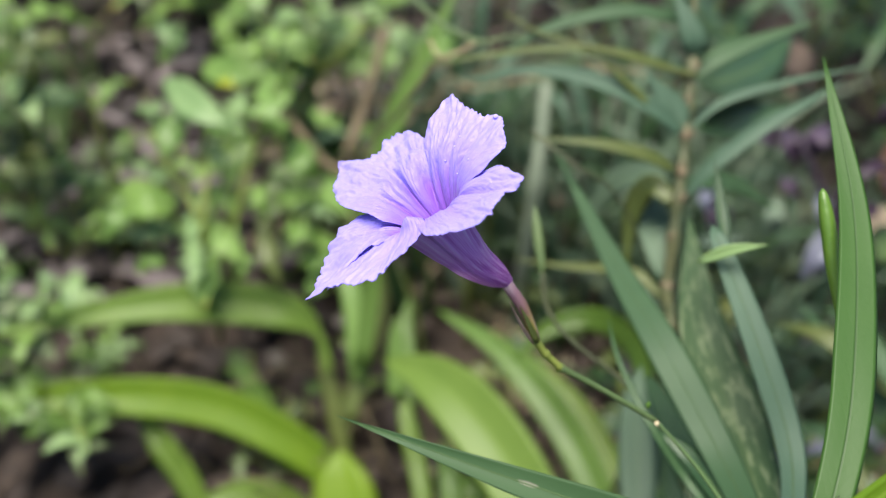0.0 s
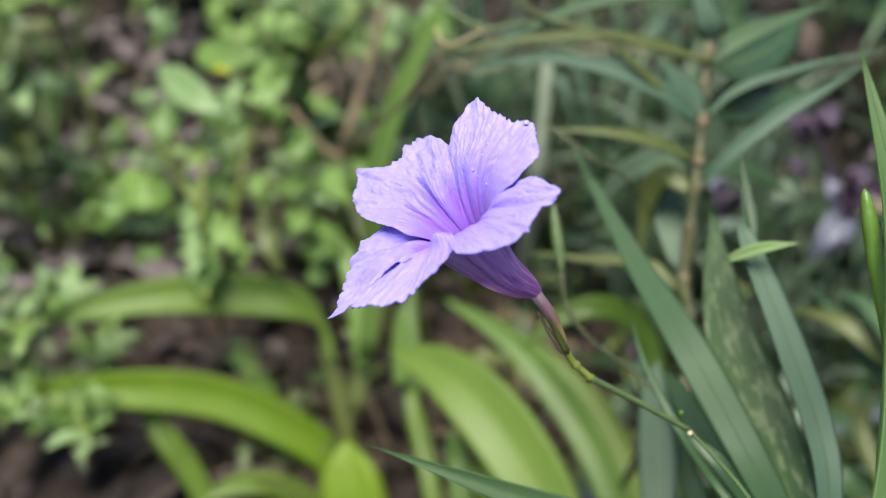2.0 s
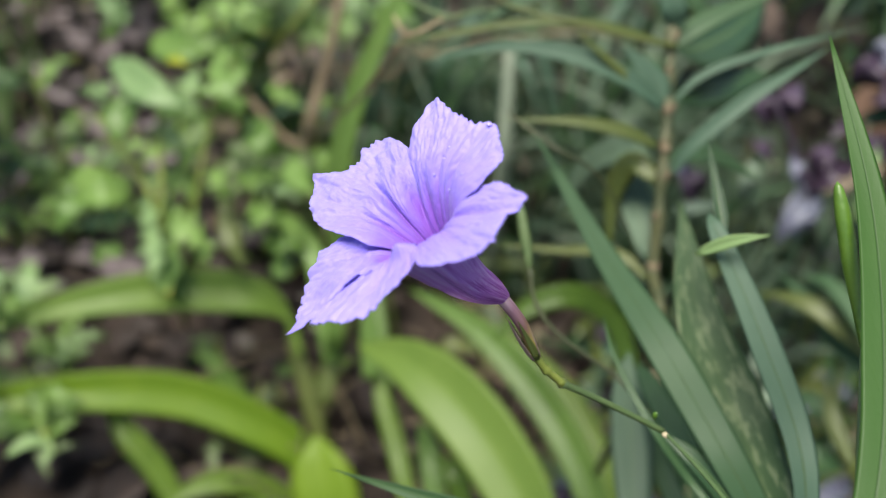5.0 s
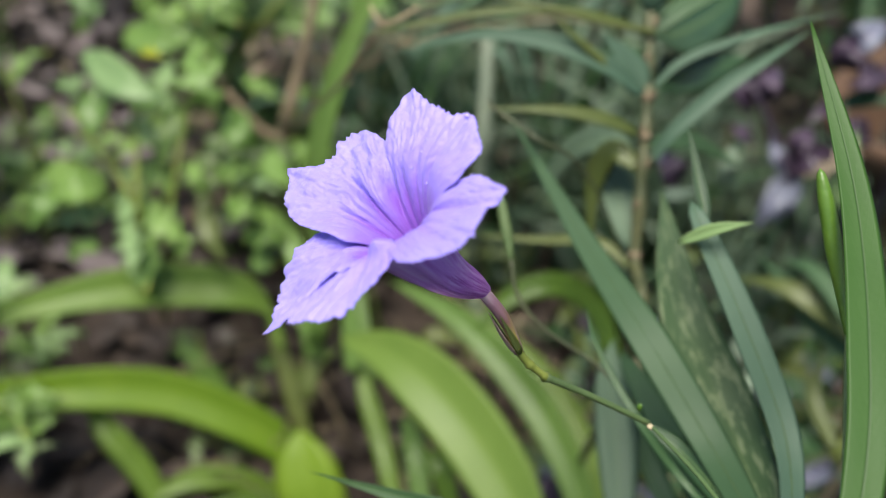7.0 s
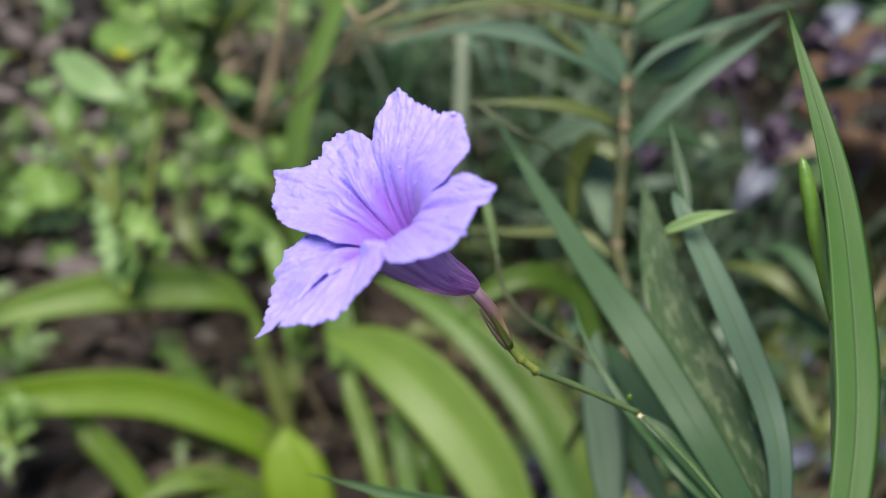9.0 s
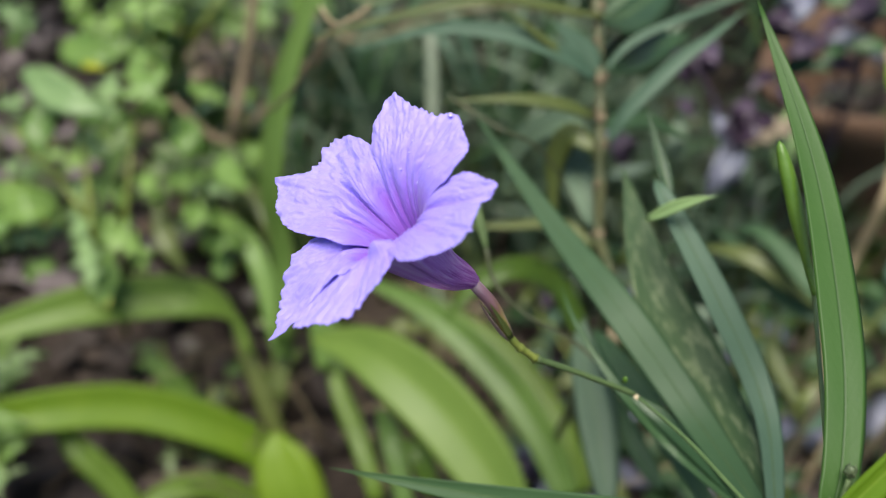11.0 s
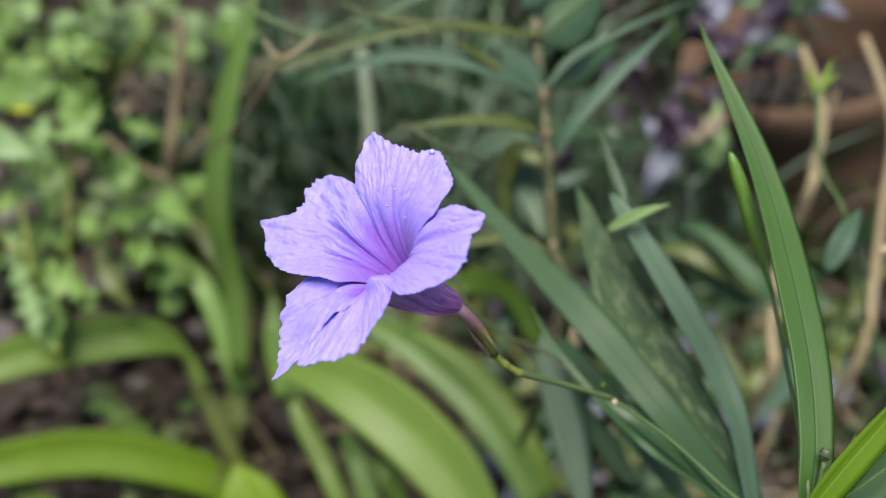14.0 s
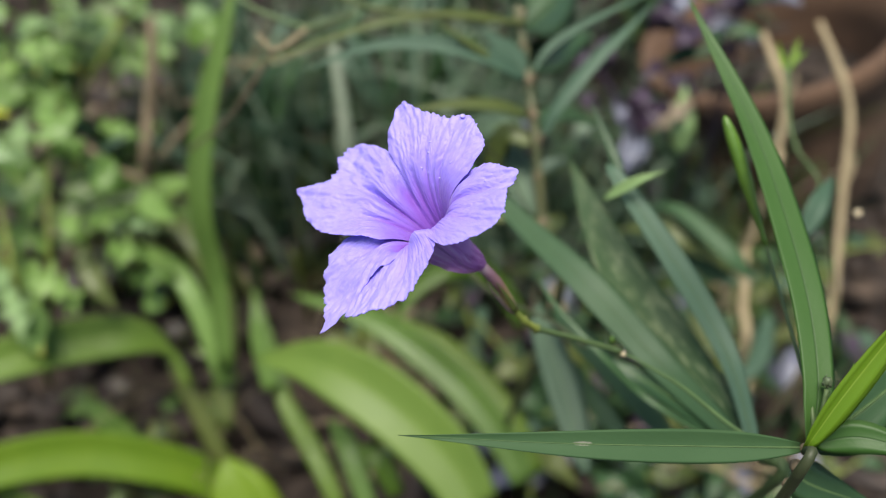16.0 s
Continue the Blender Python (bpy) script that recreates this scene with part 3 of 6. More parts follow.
    ax = (start - calyx).normalized()
    s1 = ax.cross(Vector((0, 0, 1))).normalized()
    s2 = ax.cross(s1)
    for i in range(5):
        a = 2 * math.pi * i / 5 + 0.4
        o = s1 * math.cos(a) + s2 * math.sin(a)
        ln = 0.0085 + 0.003 * ((i * 37 % 5) / 5)
        leaf(cup, (calyx - ax * 0.001 + o * 0.0008, calyx + ax * ln * 0.5 + o * 0.0015, calyx + ax * ln + o * 0.0015), 0.0016, OLIVE if i % 2 else CALYX, "grass", 0.3, hint=o, n=8, name="sepal")
    nodep = Vector((0.0496, 0.131, 0.4179))
    stalk = stem(fl, ((0.0496, 0.1310, 0.4179), (0.0368, 0.1329, 0.4262), (0.0262, 0.1338, 0.4331)), (0.00068, 0.0007, 0.0008), STEM_DULL, "flower_stem", 20, 10, knots=(1.0,), label="thin dull green flower stem")
    stem(fl, ((0.0262, 0.1338, 0.4331), (0.0225, 0.1343, 0.4373), (0.0201, 0.1350, 0.4412)), (0.0008, 0.0008, 0.0009), STEM, "pedicel", 14, 10, knots=(0.0, 0.45), label="short yellow-green stalk under the calyx")
    stem(fl, ((0.0623, 0.0838, 0.4327), (0.0613, 0.0971, 0.4224), (0.0544, 0.1132, 0.4238), (0.0496, 0.1310, 0.4179)), (0.00055, 0.0005, 0.0004), RIBM, "lower_stem", 22, 8, label="thin dull green lower stem")
    lump(stalk, nodep + Vector((0, -0.0012, 0.0004)), (0.0007, 0.0006, 0.0006), NODE, "node", 2, 0.5, label="pale whitish stem node")
    rnd = random.Random(5)
    drops = [(20.2, 116, 0.2, 0.0006)] + [(rnd.uniform(7.5, 14.5), rnd.uniform(88, 150), 0.2, rnd.uniform(0.00014, 0.00028)) for k in range(8)]
    drops += [(rnd.uniform(9, 15), rnd.uniform(40, 84), 0.2, rnd.uniform(0.00016, 0.0003)) for k in range(5)]
    bpy.context.view_layer.update()
    for r, deg, h, size in drops:
        for o in list(fl.children):
            if o.name.startswith("petal"):
                ok, loc, nr, _ = o.ray_cast(at_flower(r * 0.001, deg, 0.01) - fl.location, -FN)
                if ok:
                    lump(o, loc + fl.location, (size, size, size * 0.6), WATER, "water_drop", 1, 0.1, label="clear rain drop")
                    break


make_flower()

# ---- ruellia with the tall upright leaf, close by ----

near_plant = thing("ruellia_plant", (0.1107, 0.1595, 0.0000), "ruellia plant with long narrow green leaves and a bud", "plant", "ruellia plants")
stem(near_plant, ((0.1107, 0.1595, -0.0100), (0.0827, 0.1145, 0.2200), (0.0563, 0.0769, 0.4291), (0.0607, 0.0794, 0.4413)), (0.00138, 0.00127, 0.00115, 0.00098), STALK, "stem", knots=(0.3, 0.6, 0.97), rough=0.06)
for f, size in ((0.25, 0.0013), (0.6, 0.0016), (0.95, 0.0014)):
    lump(near_plant, Vector((0.0563, 0.0769, 0.4291)).lerp(Vector((0.0607, 0.0794, 0.4413)), f), (size, size, size * 0.9), TWIG, "node", seed=int(f * 10), rough=0.5, label="rough tan stem node")
leaf(near_plant, ((0.0612, 0.0794, 0.4415), (0.0682, 0.0901, 0.4492), (0.0764, 0.1108, 0.4578), (0.0856, 0.1460, 0.4688), (0.0876, 0.1836, 0.4838)), 0.0081, RUELLIA_FRESH, "sword", fold=0.06, n=30, wave=0.02, label='long upright green leaf with a grooved midrib')
leaf(near_plant, ((0.0589, 0.0800, 0.4413), (0.0396, 0.0849, 0.4449), (0.0113, 0.0910, 0.4520), (-0.0188, 0.0990, 0.4590)), 0.0067, RUELLIA_SCAR, "lance", fold=0.35, n=24, rib=0.00022, wave=0.02, label='long flat blue-green leaf with a nibbled spot')
leaf(near_plant, ((0.0593, 0.0790, 0.4419), (0.0657, 0.0811, 0.4530), (0.0754, 0.0836, 0.4671), (0.0801, 0.0839, 0.4772)), 0.0056, LIME, "lance", fold=0.5, n=16, label='young yellow-green leaf')
leaf(near_plant, ((0.0612, 0.0798, 0.4419), (0.0678, 0.0820, 0.4491), (0.0721, 0.0865, 0.4552)), 0.0038, LIME, "lance", fold=0.5, n=12)
leaf(near_plant, ((0.0632, 0.0803, 0.4391), (0.0786, 0.0835, 0.4421), (0.1009, 0.0885, 0.4482)), 0.0141, RUELLIA_DARK, "lance", rib=0.0005, fold=0.2, n=16)
leaf(near_plant, ((0.0623, 0.0799, 0.4411), (0.0698, 0.0757, 0.4450), (0.0809, 0.0652, 0.4452)), 0.0069, RUELLIA_FRESH, "lance", fold=0.3, n=16)
leaf(near_plant, ((0.0614, 0.0815, 0.4300), (0.0661, 0.0782, 0.4257), (0.0809, 0.0714, 0.4187)), 0.0097, RUELLIA_DARK, "lance", fold=0.2)
bud = lump(near_plant, (0.0672, 0.0866, 0.4508), (0.0008, 0.0008, 0.0012), BUDM, "bud", seed=3, rough=0.3, label="small grey-green flower bud")
for k in range(4):
    o = Vector((math.cos(k * 1.57), math.sin(k * 1.57), 0))
    p = Vector((0.0670, 0.0860, 0.4498))
    leaf(bud, (p, p + o * 0.0009 + Vector((0.0002, 0.0004, 0.0009)), p + o * 0.0005 + Vector((0.0004, 0.0009, 0.0024))), 0.0009, BUDM, "lance", 0.4, hint=o, n=7, name="sepal")
stem(near_plant, ((0.0619, 0.0799, 0.4423), (0.0648, 0.0830, 0.4464), (0.0668, 0.0856, 0.4497)), (0.00068, 0.00051, 0.00051), STEM_DULL, "bud_stalk", n=8)
stem(near_plant, ((0.0801, 0.1505, 0.4705), (0.0804, 0.1490, 0.4689), (0.0819, 0.1433, 0.4618), (0.0838, 0.1369, 0.4524), (0.0858, 0.1302, 0.4429)), (0.00011, 0.00089, 0.00166, 0.00177, 0.00100, 0.00050), PODM, "seed_pod", n=20, sides=12, label='slender green seed pod with a pointed tip')
stem(near_plant, ((0.0857, 0.1309, 0.4435), (0.0654, 0.0877, 0.4458), (0.0624, 0.0805, 0.4403)), (0.00046, 0.00046, 0.00051), STEM_DULL, "pod_stalk", n=10)
stem(near_plant, ((0.0296, 0.2537, 0.4204), (0.0326, 0.2513, 0.4182), (0.0399, 0.2451, 0.4151), (0.0453, 0.2394, 0.4137), (0.0549, 0.2399, 0.4069), (0.0662, 0.2408, 0.3898), (0.0762, 0.2366, 0.3658)), (0.00036, 0.00054, 0.00063, 0.00054, 0.00054, 0.00045, 0.00045), STALK, "flower_stalk", knots=(0.02, 0.12, 0.24, 0.42, 0.58), n=26, label='thin brown spent flower stalk')

# ---- ruellia with broad leaning leaves ----

mid_plant = thing("ruellia_plant", (0.1362, 0.2320, 0.0000), "ruellia plant with long leaning grey-green leaves", "plant", "ruellia plants")
stem(mid_plant, ((0.1362, 0.2320, -0.0100), (0.1112, 0.1820, 0.1500), (0.0801, 0.0991, 0.3832), (0.0765, 0.1029, 0.3967)), (0.00178, 0.00163, 0.00148, 0.00126), STEM_DULL, "stem", knots=(0.4, 0.8))
leaf(mid_plant, ((0.0750, 0.1019, 0.3979), (0.0740, 0.1414, 0.3881), (0.0623, 0.1723, 0.3991), (0.0525, 0.2081, 0.4018), (0.0387, 0.2613, 0.4088)), 0.0104, RUELLIA, "blade", rib=0.00018, fold=0.08, n=24, wave=0.015)
leaf(mid_plant, ((0.0773, 0.1031, 0.3944), (0.0808, 0.1501, 0.3870), (0.0741, 0.1784, 0.4012), (0.0765, 0.2157, 0.4120)), 0.0168, RUELLIA_OLD, "blade", rib=0.00024, fold=0.15, n=22, wave=0.03, label='pale mottled leaf trailed by leaf miners')
leaf(mid_plant, ((0.0737, 0.0999, 0.4009), (0.0863, 0.1323, 0.4001), (0.0817, 0.1569, 0.4146), (0.0747, 0.1811, 0.4286), (0.0735, 0.1885, 0.4308)), 0.0077, RUELLIA_GREY, "blade", rib=0.00018, fold=0.12, n=22, wave=0.01)
leaf(mid_plant, ((0.0765, 0.1828, 0.4279), (0.0767, 0.1922, 0.4323), (0.0761, 0.2062, 0.4415)), 0.0038, RUELLIA_DARK, "lance", fold=0.6, n=14)
leaf(mid_plant, ((0.0684, 0.1787, 0.4255), (0.0754, 0.1755, 0.4323), (0.0833, 0.1725, 0.4367)), 0.0033, HERB_PALE, "lance", fold=0.5, n=10, label='small pale folded young leaf')
leaf(mid_plant, ((0.0642, 0.1570, 0.3150), (0.0669, 0.1821, 0.3280), (0.0709, 0.2116, 0.3322), (0.0749, 0.2257, 0.3337)), 0.0139, RUELLIA_PALE, "lance", fold=0.2)
leaf(mid_plant, ((0.0743, 0.1020, 0.3977), (0.0656, 0.1317, 0.3867), (0.0542, 0.1457, 0.3977), (0.0478, 0.1643, 0.4030), (0.0470, 0.1788, 0.4046)), 0.0023, RUELLIA_DARK, "blade", fold=0.3, n=18)
leaf(mid_plant, ((0.0760, 0.1027, 0.3963), (0.0692, 0.1399, 0.3847), (0.0598, 0.1541, 0.3852)), 0.0067, RUELLIA_DARK, "blade", fold=0.2, n=14)
leaf(mid_plant, ((0.0859, 0.1320, 0.3452), (0.0796, 0.1727, 0.3465), (0.0737, 0.1995, 0.3470), (0.0729, 0.2108, 0.3452)), 0.0096, RUELLIA, "lance", fold=0.2)
leaf(mid_plant, ((0.0826, 0.1591, 0.3189), (0.0774, 0.1786, 0.3252), (0.0763, 0.2057, 0.3264)), 0.0076, RUELLIA, "lance", fold=0.2)
stem(mid_plant, ((0.0275, 0.2091, 0.4211), (0.0280, 0.2048, 0.4165), (0.0290, 0.1987, 0.4103), (0.0295, 0.1952, 0.4066)), (0.00024, 0.00141, 0.00172, 0.00125, 0.00055), STEM_DULL, "seed_pod", n=14, sides=10, label='slender dark green seed pod')
stem(mid_plant, ((0.0295, 0.1954, 0.4069), (0.0305, 0.1889, 0.4000), (0.0369, 0.1818, 0.3932), (0.0519, 0.1729, 0.3852), (0.0595, 0.1624, 0.3802)), (0.00070, 0.00062, 0.00055, 0.00055), STALK, "pod_stalk", n=16, knots=(0.35,))
lump(mid_plant, (0.0478, 0.1334, 0.4206), (0.0006, 0.0006, 0.0011), PODM, "bud", seed=1, rough=0.3)

# ---- tall ruellia stalk behind ----

tall_plant = thing("ruellia_plant", (0.1070, 0.3538, 0.0000), "tall ruellia stalk with knotted stem and arching leaves", "plant", "ruellia plants")
TALL_LINE = ((0.1070, 0.3538, -0.0100), (0.0812, 0.2225, 0.3241), (0.0848, 0.2460, 0.3560), (0.0880, 0.2639, 0.3833), (0.0912, 0.2803, 0.4008), (0.0942, 0.2997, 0.4189), (0.0970, 0.3213, 0.4364))
TALL_KNOTS = (0.42, 0.5, 0.58, 0.665, 0.75, 0.83)
tall_stalk = stem(tall_plant, TALL_LINE, (0.00245, 0.00228, 0.00193, 0.00167, 0.00157, 0.00140, 0.00123), TALL_STALK, "stalk", knots=TALL_KNOTS, n=60, sides=10, rough=0.07)
for i, kn in enumerate(TALL_KNOTS):
    c = curve_points(TALL_LINE, 201)[int(200 * kn)]
    lump(tall_stalk, c + Vector(((-0.0012, 0.0014)[i % 2], -0.0012, 0.0008)), (0.0013, 0.0012, 0.0026), TWIG, "node", i, 0.4, label="pale yellowish stem node")
leaf(tall_plant, ((0.0894, 0.2788, 0.4019), (0.0771, 0.2836, 0.4112), (0.0579, 0.2910, 0.4173), (0.0329, 0.2987, 0.4177), (0.0008, 0.3037, 0.4091)), 0.0074, RUELLIA_GREY, "lance", fold=0.25, n=22)
leaf(tall_plant, ((0.0927, 0.2969, 0.4172), (0.0708, 0.2989, 0.4241), (0.0432, 0.3022, 0.4250), (0.0114, 0.3060, 0.4193), (-0.0194, 0.3084, 0.4122)), 0.0034, OLIVE, "lance", fold=0.3, n=20)
leaf(tall_plant, ((0.0865, 0.2697, 0.3920), (0.0740, 0.2713, 0.3980), (0.0561, 0.2735, 0.4014), (0.0307, 0.2763, 0.4020)), 0.0051, OLIVE, "lance", fold=0.3, n=16)
leaf(tall_plant, ((0.0899, 0.2622, 0.3845), (0.0977, 0.2652, 0.3965), (0.1158, 0.2712, 0.4099), (0.1299, 0.2760, 0.4162), (0.1479, 0.2851, 0.4220)), 0.0058, RUELLIA_GREY, "lance", fold=0.25, n=20)
leaf(tall_plant, ((0.0880, 0.2805, 0.4008), (0.0856, 0.2861, 0.4092), (0.0754, 0.2943, 0.4196)), 0.0112, RUELLIA_GREY, "lance", fold=0.2, n=14)
leaf(tall_plant, ((0.0922, 0.2808, 0.4028), (0.1045, 0.2848, 0.4123), (0.1298, 0.2887, 0.4188), (0.1651, 0.2965, 0.4220)), 0.0034, RUELLIA_GREY, "lance", fold=0.25, n=18)
leaf(tall_plant, ((0.0951, 0.3002, 0.4141), (0.1100, 0.3060, 0.4215), (0.1458, 0.3172, 0.4297)), 0.0082, RUELLIA, "lance", fold=0.25, n=16)
leaf(tall_plant, ((0.1020, 0.3165, 0.4045), (0.1215, 0.3400, 0.3901), (0.1531, 0.3780, 0.3785), (0.1789, 0.4130, 0.3767)), 0.0297, RUELLIA_DARK, "lance", rib=0.0005, fold=0.1, n=14)
leaf(tall_plant, ((0.1049, 0.3108, 0.3851), (0.1308, 0.3359, 0.3731), (0.1673, 0.3625, 0.3634)), 0.0217, RUELLIA_DARK, "lance", fold=0.1, n=14)
leaf(tall_plant, ((0.0951, 0.3016, 0.4223), (0.0932, 0.3030, 0.4304), (0.0855, 0.3174, 0.4449)), 0.0100, RUELLIA_GREY, "lance", fold=0.2, n=12)
leaf(tall_plant, ((0.0895, 0.2795, 0.4026), (0.0692, 0.2874, 0.4172), (0.0564, 0.2932, 0.4277)), 0.0028, OLIVE, "lance", fold=0.3, n=14)
leaf(tall_plant, ((0.0869, 0.2641, 0.3807), (0.0791, 0.2720, 0.3828), (0.0735, 0.2713, 0.3680), (0.0730, 0.2607, 0.3431)), 0.0096, OLIVE, "lance", fold=0.25, n=16)
leaf(tall_plant, ((0.0875, 0.2670, 0.3783), (0.0787, 0.2825, 0.3802), (0.0675, 0.2941, 0.3642), (0.0584, 0.2953, 0.3373)), 0.0124, RUELLIA_PALE, "lance", fold=0.2, n=16)
leaf(tall_plant, ((0.0854, 0.2508, 0.3543), (0.0831, 0.2741, 0.3650), (0.0846, 0.2972, 0.3690)), 0.0150, RUELLIA_PALE, "lance", fold=0.2, n=14)
leaf(tall_plant, ((0.0943, 0.2796, 0.3786), (0.1168, 0.2943, 0.3689), (0.1499, 0.3060, 0.3433)), 0.0090, RUELLIA, "lance", fold=0.2, n=14)
leaf(tall_plant, ((0.0849, 0.2451, 0.3482), (0.0742, 0.2567, 0.3526), (0.0528, 0.2662, 0.3471), (0.0279, 0.2769, 0.3424)), 0.0043, OLIVE, "lance", fold=0.3, n=16)
leaf(tall_plant, ((0.0964, 0.3143, 0.4289), (0.0710, 0.3149, 0.4341), (0.0403, 0.3120, 0.4283), (0.0155, 0.3073, 0.4142)), 0.0061, RUELLIA, "lance", fold=0.3, n=16)
stem(tall_plant, ((0.0947, 0.2934, 0.4184), (0.0766, 0.2962, 0.4218), (0.0571, 0.3004, 0.4259), (0.0373, 0.3092, 0.4277), (0.0243, 0.3179, 0.4318)), (0.00098, 0.00088, 0.00077, 0.00055), OLIVE, "thin_branch", n=20, knots=(0.5,))
stem(tall_plant, ((-0.0152, 0.3431, 0.4295), (-0.0027, 0.3320, 0.4228), (0.0136, 0.3215, 0.4181), (0.0261, 0.3199, 0.4209), (0.0494, 0.3196, 0.4219)), (0.00101, 0.00101, 0.00089, 0.00067, 0.00056), STEM_DULL, "thin_branch", n=20, knots=(0.5,))
stem(tall_plant, ((0.0136, 0.3215, 0.4181), (0.0071, 0.3203, 0.4146), (-0.0012, 0.3204, 0.4118), (-0.0055, 0.3310, 0.4140)), (0.00078, 0.00067, 0.00056), STRAW, "thin_branch", n=12)
stem(tall_plant, ((-0.0009, 0.3221, 0.4108), (-0.0130, 0.3299, 0.3898), (-0.0238, 0.3491, 0.3643), (-0.0442, 0.3944, 0.3204)), (0.00125, 0.00100, 0.00088, 0.00075), TWIG, "thin_branch", n=14)
for at, size in (((0.0848, 0.2460, 0.3560), 0.0026), ((0.0880, 0.2639, 0.3833), 0.0025), ((0.0890, 0.2690, 0.3915), 0.0022), ((0.0908, 0.2792, 0.4012), 0.0024), ((0.0940, 0.2985, 0.4178), 0.0022)):
    lump(tall_plant, at, (size, size, size * 0.8), TWIG, "node", seed=int(size * 1e4), rough=0.35, label="swollen tan stem node")

# ---- bright strap-leaved plants ----

strap_left = thing("strap_leaf_plant", (-0.0832, 0.4349, 0.0), "low plant with arching bright green strap leaves", "plant", "strap-leaf plants")
leaf(strap_left, ((-0.0832, 0.4349, 0.0963), (-0.0897, 0.4503, 0.1187), (-0.1101, 0.4565, 0.1370), (-0.1544, 0.4563, 0.1464), (-0.2134, 0.4433, 0.1546), (-0.3128, 0.4207, 0.1490)), 0.0300, STRAP_YELLOW, "petiole", fold=0.3, n=24)
leaf(strap_left, ((-0.0682, 0.3879, 0.0004), (-0.0769, 0.4151, 0.0419), (-0.0853, 0.4414, 0.0824), (-0.0950, 0.4589, 0.1068)), 0.0141, OLIVE, "strap", fold=0.3, n=14)
leaf(strap_left, ((-0.0735, 0.3833, 0.0087), (-0.0892, 0.3979, 0.0363), (-0.1229, 0.4094, 0.0590), (-0.1677, 0.4188, 0.0784), (-0.2241, 0.4136, 0.0950), (-0.2885, 0.4020, 0.1043), (-0.3363, 0.3884, 0.0992)), 0.0310, STRAP_BRIGHT, "strap", fold=0.3, n=22)
leaf(strap_left, ((-0.0591, 0.3048, 0.0228), (-0.0602, 0.3234, 0.0696), (-0.0656, 0.3438, 0.0906), (-0.0684, 0.3618, 0.1025)), 0.0438, STRAP_BRIGHT, "strap", fold=0.3, n=16)
leaf(strap_left, ((-0.1116, 0.4010, 0.0239), (-0.1292, 0.4241, 0.0534), (-0.1468, 0.4440, 0.0796), (-0.1610, 0.4594, 0.0945)), 0.0173, STRAP_PALE, "strap", fold=0.3, n=12)
leaf(strap_left, ((-0.1656, 0.3541, 0.0105), (-0.1869, 0.3834, 0.0394), (-0.2090, 0.4046, 0.0597), (-0.2266, 0.4284, 0.0695)), 0.0208, STRAP, "strap", fold=0.3, n=12)
leaf(strap_left, ((-0.0840, 0.3649, 0.0020), (-0.1178, 0.3769, 0.0252), (-0.1518, 0.3748, 0.0335), (-0.1817, 0.3615, 0.0305)), 0.0184, STRAP, "strap", fold=0.3, n=12)
leaf(strap_left, ((-0.0514, 0.3488, 0.0016), (-0.0658, 0.3535, 0.0189), (-0.1254, 0.3489, 0.0359), (-0.1626, 0.3342, 0.0307)), 0.0180, STRAP, "strap", fold=0.3, n=12)
leaf(strap_left, ((-0.0781, 0.4051, -0.0097), (-0.0810, 0.4558, 0.0161), (-0.0668, 0.4790, 0.0282), (-0.0483, 0.4836, 0.0348)), 0.0152, STRAP, "strap", fold=0.3, n=12)

strap_mid = thing("strap_leaf_plant", (0.0539, 0.2328, 0.0), "plant with broad glossy yellow-green strap leaves", "plant", "strap-leaf plants")
leaf(strap_mid, ((0.0539, 0.2328, 0.1756), (0.0458, 0.2597, 0.1895), (0.0236, 0.2956, 0.2048), (-0.0039, 0.3279, 0.2090), (-0.0350, 0.3532, 0.1988)), 0.0366, STRAP_YELLOW, "strap", fold=0.25, n=22, hint=(-0.3, -0.5, 0.8))
leaf(strap_mid, ((0.0926, 0.2543, 0.1472), (0.0846, 0.2853, 0.1654), (0.0675, 0.3209, 0.1810), (0.0371, 0.3656, 0.1911), (-0.0043, 0.4063, 0.1892)), 0.0199, STRAP_PALE, "strap", fold=0.25, n=22, hint=(-0.3, -0.5, 0.8))
leaf(strap_mid, ((0.1081, 0.2695, 0.1237), (0.1030, 0.3018, 0.1436), (0.0830, 0.3469, 0.1619), (0.0500, 0.3858, 0.1726)), 0.0147, STRAP, "strap", fold=0.3, n=18)
leaf(strap_mid, ((-0.0095, 0.2992, 0.1033), (-0.0142, 0.3282, 0.1198), (-0.0230, 0.3642, 0.1296), (-0.0274, 0.3854, 0.1378)), 0.0133, STRAP, "strap", fold=0.3, n=12)
leaf(strap_mid, ((0.0065, 0.2834, 0.1154), (0.0043, 0.3159, 0.1358), (-0.0008, 0.3436, 0.1373)), 0.0140, STRAP_PALE, "strap", fold=0.3, n=12)
leaf(strap_mid, ((-0.0216, 0.3865, 0.1123), (-0.0238, 0.4135, 0.1269), (-0.0260, 0.4412, 0.1422), (-0.0232, 0.4610, 0.1497)), 0.0107, STRAP_PALE, "strap", fold=0.3, n=12)
leaf(strap_mid, ((0.0221, 0.2767, 0.1370), (0.0172, 0.2922, 0.1530), (0.0073, 0.3071, 0.1541)), 0.0126, STRAP, "strap", fold=0.3, n=10)
leaf(strap_mid, ((0.0691, 0.2626, 0.1538), (0.0557, 0.2996, 0.1643), (0.0448, 0.3137, 0.1645), (0.0221, 0.3112, 0.1461)), 0.0088, OLIVE, "strap", fold=0.3, n=12)
leaf(strap_mid, ((0.1083, 0.3012, 0.2253), (0.0986, 0.3220, 0.2463), (0.0773, 0.3243, 0.2605), (0.0543, 0.3215, 0.2554), (0.0363, 0.3113, 0.2431)), 0.0131, STRAP, "strap", fold=0.3, n=18)

